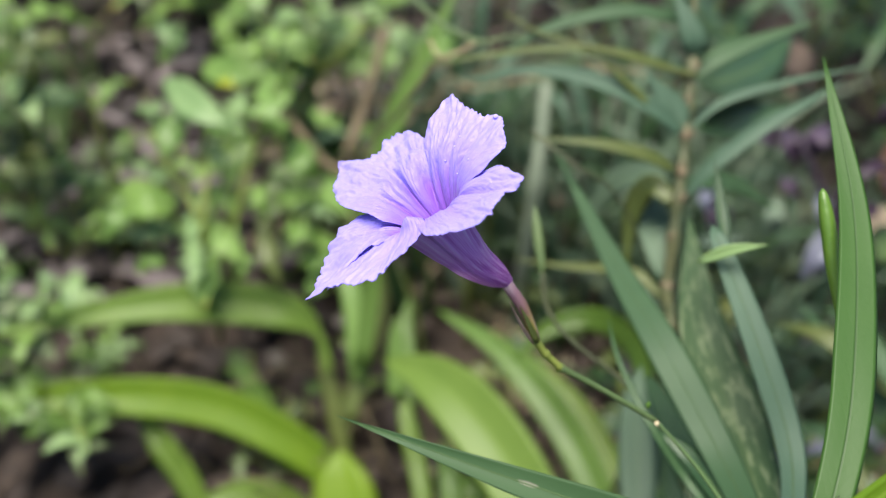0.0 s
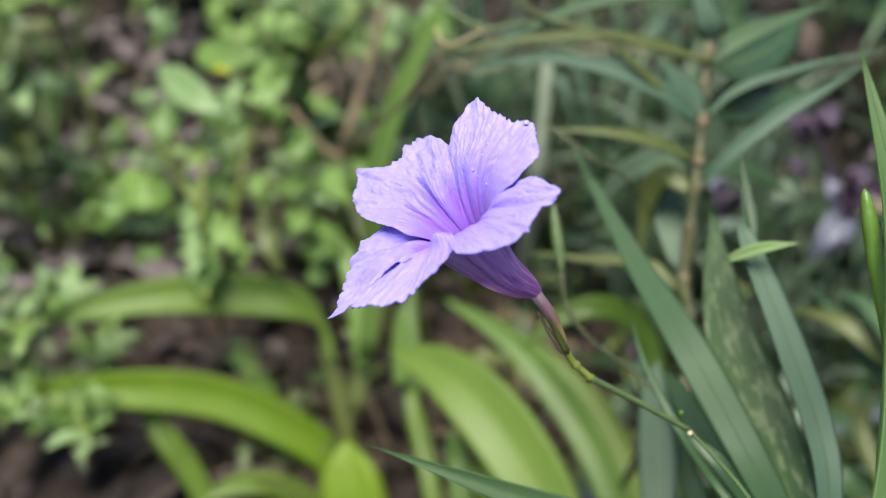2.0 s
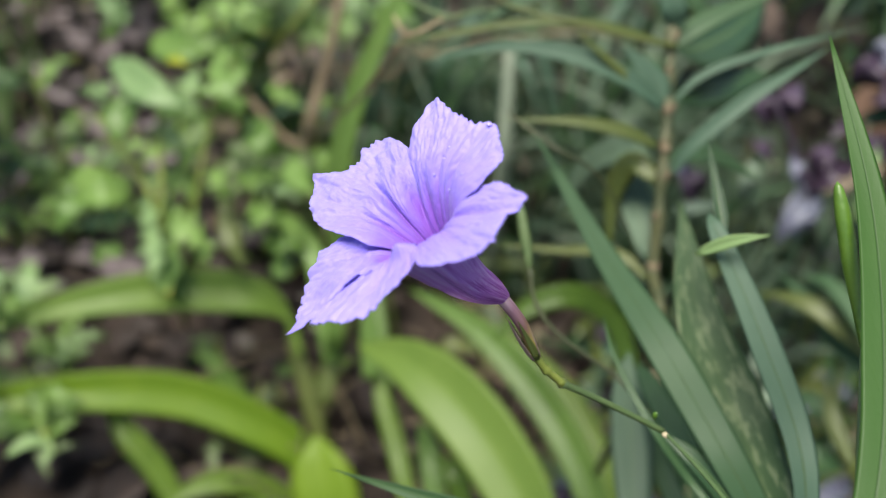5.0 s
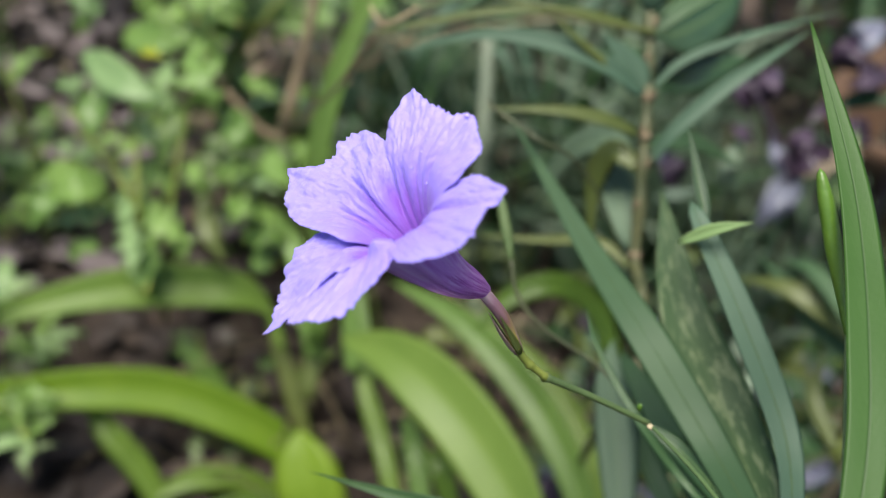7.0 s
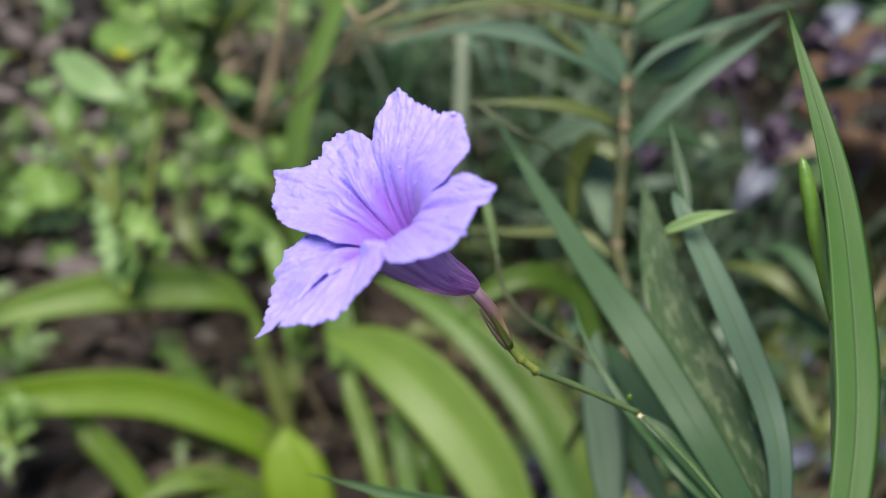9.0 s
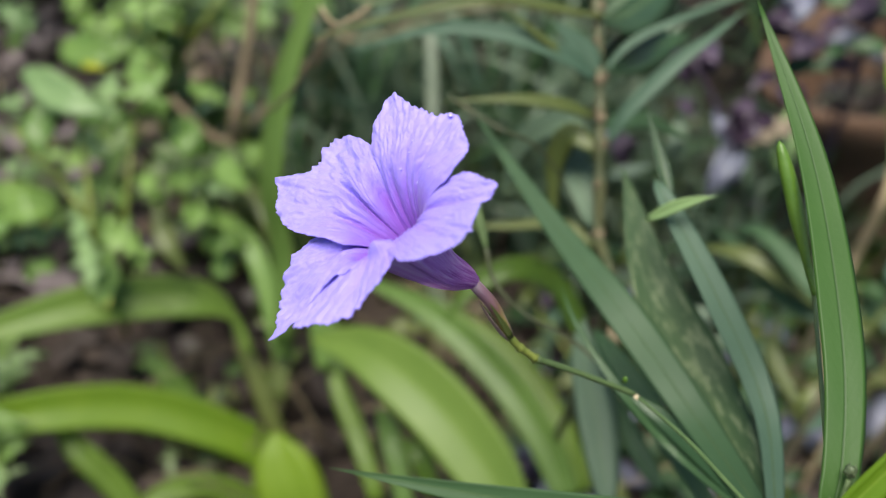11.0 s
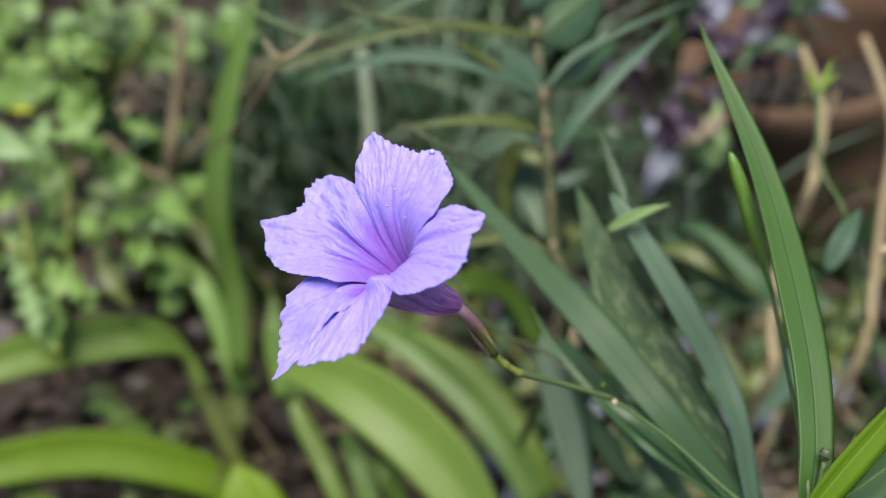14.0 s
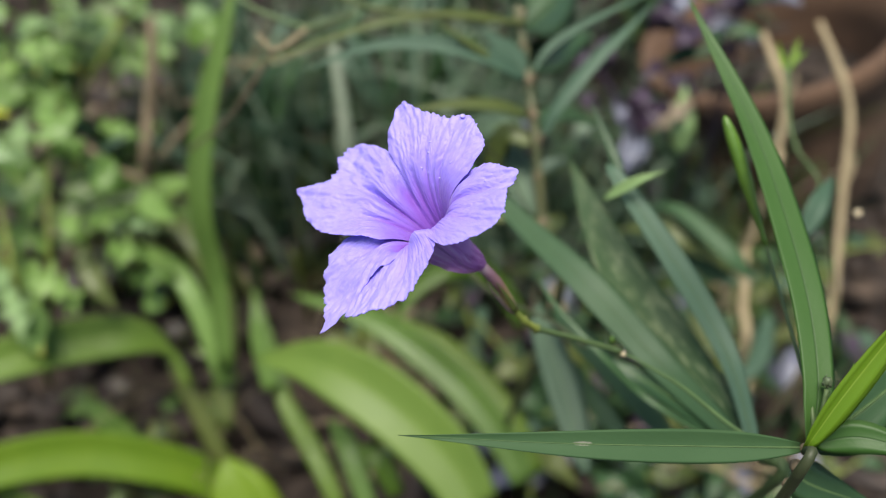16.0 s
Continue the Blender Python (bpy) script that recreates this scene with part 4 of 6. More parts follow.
strap_back = thing("strap_leaf_plant", (-0.0558, 0.4040, 0.0), "upright bright green strap leaves among weeds", "plant", "strap-leaf plants")
leaf(strap_back, ((-0.0558, 0.4040, 0.1349), (-0.0464, 0.4304, 0.1918), (-0.0450, 0.4415, 0.2444), (-0.0298, 0.4597, 0.2951), (-0.0081, 0.4792, 0.3358), (0.0090, 0.5015, 0.3641)), 0.0144, STRAP_PALE, "strap", fold=0.35, n=20)
leaf(strap_back, ((-0.0527, 0.4155, 0.1201), (-0.0451, 0.4465, 0.1538), (-0.0536, 0.4706, 0.1885), (-0.0741, 0.5008, 0.1978), (-0.1153, 0.5337, 0.1888)), 0.0170, OLIVE, "lance", fold=0.25, n=16)
leaf(strap_back, ((-0.0579, 0.4055, 0.1220), (-0.0646, 0.4524, 0.1664), (-0.0811, 0.4822, 0.1768), (-0.1103, 0.5130, 0.1699)), 0.0154, HERB, "strap", fold=0.3, n=14)
leaf(strap_back, ((-0.0308, 0.3744, 0.1415), (-0.0297, 0.3926, 0.1599), (-0.0304, 0.4113, 0.1784)), 0.0130, STRAP_PALE, "strap", fold=0.3, n=10)
leaf(strap_back, ((-0.0656, 0.3920, 0.0922), (-0.0580, 0.4231, 0.1258), (-0.0743, 0.4346, 0.1317)), 0.0139, OLIVE, "strap", fold=0.3, n=10)

# ---- weeds with toothed leaves ----

weed_a = thing("weed", (-0.2052, 0.5662, 0.0), "leafy green weed with toothed leaves, some yellowing", "weed", "weeds")
stem(weed_a, ((-0.2052, 0.5662, -0.0100), (-0.1744, 0.4917, 0.1818), (-0.1850, 0.5065, 0.2101), (-0.2076, 0.5281, 0.2444)), (0.00209, 0.00171, 0.00133), STEM, "stem", n=14)
stem(weed_a, ((-0.2052, 0.5662, -0.0100), (-0.1518, 0.4843, 0.1761), (-0.1314, 0.5201, 0.2429), (-0.1122, 0.5384, 0.2776)), (0.00207, 0.00169, 0.00131), STEM, "stem", n=14)
stem(weed_a, ((-0.2052, 0.5662, -0.0100), (-0.1715, 0.4807, 0.1706), (-0.1660, 0.5102, 0.2294), (-0.1662, 0.5331, 0.2671)), (0.00207, 0.00169, 0.00131), STEM, "stem", n=14)
leaf(weed_a, ((-0.1904, 0.5375, 0.2804), (-0.1620, 0.5071, 0.2755), (-0.1332, 0.4942, 0.2700)), 0.0255, HERB_PALE, "lance", fold=0.25, n=19, teeth=0.12, wave=0.07)
leaf(weed_a, ((-0.1258, 0.5412, 0.2747), (-0.1158, 0.5150, 0.2643), (-0.1112, 0.5132, 0.2383)), 0.0380, HERB_TIP, "lobed", fold=0.25, n=19, teeth=0.12, wave=0.07)
leaf(weed_a, ((-0.1059, 0.5449, 0.2649), (-0.1180, 0.5462, 0.2733), (-0.1296, 0.5621, 0.2774)), 0.0295, HERB, "lobed", fold=0.25, n=19, teeth=0.12, wave=0.07)
leaf(weed_a, ((-0.1080, 0.5307, 0.2341), (-0.0973, 0.5091, 0.2315), (-0.0865, 0.5108, 0.2165)), 0.0248, HERB, "lance", fold=0.25, n=19, teeth=0.12, wave=0.07)
leaf(weed_a, ((-0.0967, 0.5548, 0.2450), (-0.0816, 0.5419, 0.2437), (-0.0680, 0.5384, 0.2365)), 0.0183, HERB, "lobed", fold=0.25, n=19, teeth=0.12, wave=0.07)
leaf(weed_a, ((-0.1745, 0.5599, 0.2278), (-0.1524, 0.5446, 0.2354), (-0.1377, 0.5449, 0.2262)), 0.0352, HERB, "lobed", fold=0.25, n=19, teeth=0.12, wave=0.07)
leaf(weed_a, ((-0.1796, 0.5295, 0.2616), (-0.1861, 0.5102, 0.2542), (-0.1893, 0.4962, 0.2413)), 0.0253, HERB, "lance", fold=0.25, n=19, teeth=0.12, wave=0.07)
leaf(weed_a, ((-0.2006, 0.5095, 0.2230), (-0.2047, 0.4982, 0.2353), (-0.2155, 0.5033, 0.2356)), 0.0182, HERB_PALE, "lobed", fold=0.25, n=19, teeth=0.12, wave=0.07)
leaf(weed_a, ((-0.1744, 0.5303, 0.2317), (-0.1590, 0.5147, 0.2332), (-0.1483, 0.5016, 0.2291)), 0.0219, HERB_PALE, "lobed", fold=0.25, n=19, teeth=0.12, wave=0.07)
leaf(weed_a, ((-0.1403, 0.5401, 0.2297), (-0.1486, 0.5249, 0.2210), (-0.1490, 0.5004, 0.2170)), 0.0301, HERB, "lance", fold=0.25, n=19, teeth=0.12, wave=0.07)
leaf(weed_a, ((-0.1767, 0.5250, 0.1949), (-0.1560, 0.5088, 0.1988), (-0.1432, 0.5182, 0.1826)), 0.0398, HERB, "lobed", fold=0.25, n=19, teeth=0.12, wave=0.07)
leaf(weed_a, ((-0.1309, 0.4874, 0.2258), (-0.1218, 0.4738, 0.2232), (-0.1199, 0.4731, 0.2083)), 0.0245, HERB, "lobed", fold=0.25, n=19, teeth=0.12, wave=0.07)
leaf(weed_a, ((-0.1862, 0.4905, 0.2085), (-0.2040, 0.4797, 0.2173), (-0.2310, 0.4874, 0.2024)), 0.0290, HERB, "lance", fold=0.25, n=19, teeth=0.12, wave=0.07)
leaf(weed_a, ((-0.1905, 0.4888, 0.1906), (-0.2083, 0.4793, 0.1927), (-0.2312, 0.4814, 0.1853)), 0.0211, HERB_PALE, "lobed", fold=0.25, n=19, teeth=0.12, wave=0.07)
leaf(weed_a, ((-0.1835, 0.5043, 0.1921), (-0.1747, 0.4777, 0.1894), (-0.1798, 0.4718, 0.1691)), 0.0256, HERB_PALE, "lobed", fold=0.25, n=19, teeth=0.12, wave=0.07)
leaf(weed_a, ((-0.1712, 0.5087, 0.1823), (-0.1686, 0.4861, 0.1751), (-0.1630, 0.4730, 0.1612)), 0.0375, HERB, "lance", fold=0.25, n=19, teeth=0.12, wave=0.07)
leaf(weed_a, ((-0.1577, 0.4649, 0.2037), (-0.1424, 0.4531, 0.2008), (-0.1267, 0.4393, 0.2000)), 0.0323, HERB, "lobed", fold=0.25, n=19, teeth=0.12, wave=0.07)
leaf(weed_a, ((-0.1740, 0.4693, 0.1913), (-0.1676, 0.4478, 0.1883), (-0.1691, 0.4336, 0.1794)), 0.0254, HERB_PALE, "lobed", fold=0.25, n=19, teeth=0.12, wave=0.07)
leaf(weed_a, ((-0.1628, 0.4685, 0.1759), (-0.1650, 0.4517, 0.1689), (-0.1603, 0.4305, 0.1661)), 0.0258, HERB_TIP, "lance", fold=0.25, n=19, teeth=0.12, wave=0.07)
leaf(weed_a, ((-0.2018, 0.4825, 0.1715), (-0.2086, 0.4668, 0.1762), (-0.2279, 0.4782, 0.1565)), 0.0257, HERB, "lobed", fold=0.25, n=19, teeth=0.12, wave=0.07)
leaf(weed_a, ((-0.2063, 0.5665, 0.2440), (-0.2146, 0.5565, 0.2464), (-0.2308, 0.5679, 0.2399)), 0.0175, HERB_PALE, "lobed", fold=0.25, n=19, teeth=0.12, wave=0.07)
leaf(weed_a, ((-0.2081, 0.5291, 0.1889), (-0.2231, 0.5180, 0.2005), (-0.2497, 0.5293, 0.1867)), 0.0195, HERB, "lance", fold=0.25, n=19, teeth=0.12, wave=0.07)
leaf(weed_a, ((-0.1389, 0.5380, 0.2710), (-0.1416, 0.5184, 0.2664), (-0.1488, 0.5150, 0.2519)), 0.0230, HERB_PALE, "lobed", fold=0.25, n=19, teeth=0.12, wave=0.07)
leaf(weed_a, ((-0.1597, 0.5539, 0.2702), (-0.1505, 0.5474, 0.2724), (-0.1432, 0.5427, 0.2709)), 0.0100, YELLOW, "lobed", fold=0.25, n=19, teeth=0.12, wave=0.07)
leaf(weed_a, ((-0.1265, 0.4948, 0.1955), (-0.1218, 0.4666, 0.1854), (-0.1123, 0.4515, 0.1669)), 0.0170, OLIVE, "lance", fold=0.25, n=19, teeth=0.12, wave=0.07)
leaf(weed_a, ((-0.1202, 0.5106, 0.1972), (-0.1012, 0.5057, 0.2046), (-0.0829, 0.5015, 0.2114)), 0.0260, HERB, "lobed", fold=0.25, n=19, teeth=0.12, wave=0.07)
leaf(weed_a, ((-0.1180, 0.5216, 0.1934), (-0.0930, 0.5038, 0.1988), (-0.0736, 0.4919, 0.1914)), 0.0254, HERB_PALE, "lobed", fold=0.25, n=19, teeth=0.12, wave=0.07)
leaf(weed_a, ((-0.0796, 0.4897, 0.2296), (-0.0719, 0.4730, 0.2263), (-0.0606, 0.4568, 0.2266)), 0.0203, HERB, "lance", fold=0.25, n=19, teeth=0.12, wave=0.07)
leaf(weed_a, ((-0.1093, 0.4777, 0.1987), (-0.0920, 0.4607, 0.2070), (-0.0806, 0.4742, 0.1895)), 0.0258, HERB, "lobed", fold=0.25, n=19, teeth=0.12, wave=0.07)
leaf(weed_a, ((-0.1012, 0.4694, 0.1751), (-0.0823, 0.4600, 0.1833), (-0.0675, 0.4655, 0.1707)), 0.0255, HERB, "lobed", fold=0.25, n=19, teeth=0.12, wave=0.07)
leaf(weed_a, ((-0.0960, 0.4688, 0.1594), (-0.0884, 0.4605, 0.1596), (-0.0809, 0.4614, 0.1544)), 0.0199, HERB_TIP, "lance", fold=0.25, n=19, teeth=0.12, wave=0.07)
leaf(weed_a, ((-0.2092, 0.5574, 0.2269), (-0.2101, 0.5518, 0.2400), (-0.2185, 0.5656, 0.2407)), 0.0132, HERB_PALE, "lobed", fold=0.25, n=19, teeth=0.12, wave=0.07)
leaf(weed_a, ((-0.1417, 0.4475, 0.1836), (-0.1331, 0.4459, 0.1935), (-0.1248, 0.4481, 0.1966)), 0.0203, HERB, "lobed", fold=0.25, n=19, teeth=0.12, wave=0.07)
leaf(weed_a, ((-0.2120, 0.4924, 0.2089), (-0.2224, 0.4730, 0.2093), (-0.2354, 0.4659, 0.1945)), 0.0189, HERB, "lance", fold=0.25, n=19, teeth=0.12, wave=0.07)

weed_c = thing("weed", (-0.2197, 0.8487, 0.0), "weed with broad light green leaves on thin stems", "weed", "weeds")
stem(weed_c, ((-0.2197, 0.8487, -0.0100), (-0.1790, 0.7053, 0.1881), (-0.1596, 0.7281, 0.2275)), (0.00264, 0.00216, 0.00168), STEM, "stem", n=14)
stem(weed_c, ((-0.2197, 0.8487, -0.0100), (-0.1064, 0.7055, 0.1949), (-0.0692, 0.7234, 0.2308)), (0.00264, 0.00216, 0.00168), STEM, "stem", n=14)
leaf(weed_c, ((-0.2068, 0.6824, 0.2133), (-0.1733, 0.6608, 0.2181), (-0.1432, 0.6576, 0.2230)), 0.0354, HERB, "lance", fold=0.25, n=19, teeth=0.12, wave=0.07)
leaf(weed_c, ((-0.1581, 0.6941, 0.2145), (-0.1759, 0.6903, 0.2252), (-0.2005, 0.7127, 0.2221)), 0.0323, HERB, "lobed", fold=0.25, n=19, teeth=0.12, wave=0.07)
leaf(weed_c, ((-0.1510, 0.7032, 0.2092), (-0.1321, 0.7066, 0.2227), (-0.1121, 0.7183, 0.2252)), 0.0317, HERB_PALE, "lobed", fold=0.25, n=19, teeth=0.12, wave=0.07)
leaf(weed_c, ((-0.1346, 0.7048, 0.1968), (-0.1299, 0.7075, 0.2192), (-0.1365, 0.7339, 0.2286)), 0.0321, HERB, "lance", fold=0.25, n=19, teeth=0.12, wave=0.07)
leaf(weed_c, ((-0.1013, 0.7249, 0.2055), (-0.0699, 0.7069, 0.2003), (-0.0396, 0.6989, 0.1898)), 0.0401, HERB, "lobed", fold=0.25, n=19, teeth=0.12, wave=0.07)
leaf(weed_c, ((-0.0971, 0.7411, 0.2074), (-0.0815, 0.7155, 0.2037), (-0.0740, 0.7085, 0.1861)), 0.0361, HERB_PALE, "lobed", fold=0.25, n=19, teeth=0.12, wave=0.07)
leaf(weed_c, ((-0.0595, 0.6924, 0.2258), (-0.0468, 0.6764, 0.2238), (-0.0322, 0.6706, 0.2210)), 0.0289, HERB, "lance", fold=0.25, n=19, teeth=0.12, wave=0.07)
leaf(weed_c, ((-0.1278, 0.6888, 0.2003), (-0.1413, 0.6718, 0.2056), (-0.1583, 0.6726, 0.2008)), 0.0261, HERB, "lobed", fold=0.25, n=19, teeth=0.12, wave=0.07)
leaf(weed_c, ((-0.0796, 0.7205, 0.2224), (-0.0960, 0.7162, 0.2328), (-0.1092, 0.7199, 0.2443)), 0.0317, HERB_PALE, "lobed", fold=0.25, n=19, teeth=0.12, wave=0.07)
leaf(weed_c, ((-0.0514, 0.7313, 0.2208), (-0.0337, 0.7173, 0.2159), (-0.0134, 0.6989, 0.2202)), 0.0322, HERB_PALE, "lance", fold=0.25, n=19, teeth=0.12, wave=0.07)
leaf(weed_c, ((-0.1905, 0.7400, 0.2018), (-0.1984, 0.7387, 0.2188), (-0.2147, 0.7678, 0.2207)), 0.0329, HERB, "lobed", fold=0.25, n=19, teeth=0.12, wave=0.07)
leaf(weed_c, ((-0.2255, 0.7014, 0.2242), (-0.2381, 0.7020, 0.2346), (-0.2525, 0.7220, 0.2400)), 0.0310, HERB_PALE, "lobed", fold=0.25, n=19, teeth=0.12, wave=0.07)
leaf(weed_c, ((-0.0230, 0.6932, 0.2185), (-0.0047, 0.6824, 0.2306), (0.0109, 0.7023, 0.2325)), 0.0261, HERB, "lance", fold=0.25, n=19, teeth=0.12, wave=0.07)
leaf(weed_c, ((-0.1923, 0.7378, 0.2344), (-0.1729, 0.7337, 0.2455), (-0.1570, 0.7437, 0.2501)), 0.0425, HERB, "lobed", fold=0.25, n=19, teeth=0.12, wave=0.07)
leaf(weed_c, ((-0.2558, 0.7201, 0.1945), (-0.2424, 0.7179, 0.2179), (-0.2318, 0.7377, 0.2261)), 0.0321, HERB, "lobed", fold=0.25, n=19, teeth=0.12, wave=0.07)
leaf(weed_c, ((-0.0122, 0.7419, 0.2241), (-0.0016, 0.7171, 0.2153), (0.0146, 0.7060, 0.2045)), 0.0250, HERB_PALE, "lance", fold=0.25, n=19, teeth=0.12, wave=0.07)

def herb(base, tips, label, mats, seed, size=0.036, gap=0.022, shape="lobed"):
    """A weed: thin stems from one root, each with crossed pairs of toothed leaves that grow smaller to a tuft at the tip."""
    r = random.Random(seed)
    ob = thing("weed", base, label, "weed", "weeds")
    b = Vector(base)
    for tip in tips:
        t = Vector(tip)
        mid = b.lerp(t, 0.5) + Vector((r.uniform(-0.015, 0.015), r.uniform(-0.015, 0.015), 0.015))
        stem(ob, (b - Vector((0, 0, 0.012)), mid, t), (0.0026, 0.0021, 0.0012), r.choice((STEM, STEM_DULL)), "stem", 14, 8)
        line = curve_points((b, mid, t), 41)
        pairs = max(3, int((t - mid).length * 1.5 / gap))
        spin = r.uniform(0, 3.14)
        for i in range(pairs):
            f = 1 - 0.62 * i / pairs
            p = line[int(40 * f)]
            ln = size * (0.55 + 0.65 * min(1.0, i / (pairs * 0.45))) * r.uniform(0.8, 1.2)
            for k in range(3 if i == 0 else 2):
                az = spin + i * 1.45 + k * (6.283 / 3 if i == 0 else 3.1416) + r.uniform(-0.35, 0.35)
                d = Vector((math.cos(az), math.sin(az), r.uniform(0.15, 0.6))).normalized()
                q = p + d * ln + Vector((0, 0, -r.uniform(0.15, 0.5) * ln))
                m = p.lerp(q, 0.5) + Vector((0, 0, 0.16 * ln))
                leaf(ob, (p, m, q), ln * r.uniform(0.42, 0.58), r.choice(mats), shape if r.random() < 0.75 else "lance", 0.3, hint=(0.15 * d.x, -0.25, 1), n=15, teeth=0.16, wave=0.08)
    return ob


herb((-0.3468, 0.4599, 0), ((-0.2906, 0.4348, 0.205), (-0.2573, 0.4276, 0.19), (-0.3129, 0.39, 0.17), (-0.264, 0.36, 0.135), (-0.225, 0.345, 0.125)), "feathery pale green weed with small toothed leaves", (HERB, HERB_PALE, STRAP_PALE, HERB_DULL), 21, 0.032, 0.018)
herb((-0.33, 0.56, 0), ((-0.285, 0.49, 0.1), (-0.252, 0.455, 0.09)), "low weed with pale green leaves", (HERB, HERB_PALE), 25, 0.032, 0.02)
herb((-0.4269, 0.7105, 0), ((-0.3546, 0.6726, 0.265), (-0.332, 0.6577, 0.245), (-0.39, 0.6487, 0.235)), "dull green weed with narrow toothed leaves", (HERB_DULL, HERB_DULL, OLIVE, HERB_PALE), 22, 0.05, 0.03)
herb((-0.1778, 0.8809, 0), ((-0.165, 0.7, 0.265), (-0.105, 0.7, 0.27), (-0.045, 0.7, 0.262), (-0.128, 0.63, 0.262)), "yellowish green weed with soft leaves", (HERB, HERB_TIP, HERB_PALE, HERB_DULL), 23, 0.048, 0.03)
herb((-0.1321, 0.66, 0), ((-0.118, 0.5536, 0.185), (-0.0842, 0.5453, 0.178)), "green weed with soft shaded leaves", (HERB, HERB_DULL, HERB), 24, 0.046, 0.028)

# ---- dry twigs and old stems ----

twig_a = thing("dry_twig", (-0.1095, 0.7451, 0.0), "thin dry brown twig standing among weeds", "twig", "twigs")
stem(twig_a, ((-0.1095, 0.7451, -0.0050), (-0.0790, 0.6002, 0.1684), (-0.0668, 0.6188, 0.2027), (-0.0551, 0.6336, 0.2330), (-0.0462, 0.6597, 0.2614)), (0.00570, 0.00526, 0.00438, 0.00395), TWIG, "twig", n=14)
stem(twig_a, ((-0.0818, 0.5943, 0.1620), (-0.0998, 0.5959, 0.1756), (-0.1205, 0.6095, 0.2016)), (0.00440, 0.00374, 0.00264), TWIG, "side_twig", n=10)
stem(twig_a, ((-0.0793, 0.5972, 0.1652), (-0.0528, 0.6023, 0.1867), (-0.0249, 0.6070, 0.2077)), (0.00286, 0.00242, 0.00198), TWIG, "side_twig", n=10)

twig_b = thing("pale_stalk", (0.0660, 0.5700, 0.0), "pale upright dry grass stalk", "stalk")
stem(twig_b, ((0.0660, 0.5700, -0.0050), (0.0670, 0.5420, 0.1300), (0.0720, 0.5520, 0.2030), (0.0790, 0.5940, 0.2470)), (0.0058, 0.0056, 0.0054, 0.0046), PALE_STALK, "stalk", n=16, knots=(0.6,), rough=0.05)


def dry_stalk(root, pts, r, mat, label, knots):
    """A thin dry stem that rises from the soil and arches over."""
    ob = thing("dry_stalk", root, label, "stalk", "dry stalks")
    stem(ob, (Vector(root) - Vector((0, 0, 0.005)),) + pts, (r, r, r * 0.85, r * 0.5), mat, "stem", n=22, knots=knots, rough=0.06)


dry_stalk((-0.055, 0.70, 0), ((0.0168, 0.6341, 0.2137), (0.0559, 0.6315, 0.2378), (0.0952, 0.6196, 0.2528), (0.1343, 0.5973, 0.2571), (0.1748, 0.5701, 0.2570)), 0.0012, TALL_STALK, "thin olive-brown stem arching over the grass", (0.5, 0.72, 0.86))
dry_stalk((-0.040, 0.66, 0), ((-0.0067, 0.6418, 0.2061), (0.0290, 0.6241, 0.2242), (0.0715, 0.6069, 0.2442), (0.1106, 0.5872, 0.2610), (0.1464, 0.5638, 0.2734)), 0.0010, STRAW, "thin straw-coloured stem arching over the grass", (0.55, 0.8))
dry_stalk((-0.060, 0.72, 0), ((-0.0578, 0.6577, 0.1930), (-0.0385, 0.6424, 0.1910), (0.0038, 0.6423, 0.2064), (0.0315, 0.6482, 0.2284), (0.0448, 0.6539, 0.2501)), 0.0016, TWIG, "crooked dry brown stem among grass", (0.45, 0.7))

straw_0 = thing("straw_plant", (0.3005, 0.3681, 0.0000), "pale beige leafless dry stem", "plant", "straw plants")
stem(straw_0, ((0.3005, 0.3681, -0.0050), (0.2885, 0.3381, 0.2445), (0.2926, 0.3439, 0.2654), (0.2989, 0.3559, 0.2931), (0.2983, 0.3734, 0.3104), (0.3021, 0.3933, 0.3179)), (0.00301, 0.00285, 0.00274, 0.00230), STRAW, "stem", n=20, knots=(0.8,), rough=0.03)
stem(straw_0, ((0.2989, 0.3559, 0.2931), (0.3021, 0.3559, 0.3011), (0.3043, 0.3593, 0.3094)), (0.00151, 0.00117, 0.00067), STRAW, "twig_stub", n=7)

straw_1 = thing("straw_plant", (0.3205, 0.3049, 0.0000), "pale beige leafless dry stem", "plant", "straw plants")
stem(straw_1, ((0.3205, 0.3049, -0.0050), (0.3085, 0.2749, 0.1612), (0.3284, 0.3021, 0.1952), (0.3447, 0.3331, 0.2320), (0.3605, 0.3618, 0.2661), (0.3599, 0.3858, 0.2898), (0.3625, 0.4124, 0.3036)), (0.00299, 0.00283, 0.00272, 0.00228), STRAW, "stem", n=20, knots=(0.8,), rough=0.03)
stem(straw_1, ((0.3447, 0.3331, 0.2320), (0.3481, 0.3338, 0.2406), (0.3506, 0.3379, 0.2496)), (0.00162, 0.00126, 0.00072), STRAW, "twig_stub", n=7)

straw_2 = thing("straw_plant", (0.2479, 0.2953, 0.0000), "pale beige leafless dry stem", "plant", "straw plants")
stem(straw_2, ((0.2479, 0.2953, -0.0050), (0.2359, 0.2653, 0.1806), (0.2457, 0.2864, 0.2051), (0.2607, 0.3128, 0.2232)), (0.00317, 0.00300, 0.00289, 0.00242), STRAW, "stem", n=20, knots=(0.8,), rough=0.03)
stem(straw_2, ((0.2607, 0.3128, 0.2232), (0.2644, 0.3134, 0.2318), (0.2670, 0.3171, 0.2406)), (0.00153, 0.00119, 0.00068), STRAW, "twig_stub", n=7)

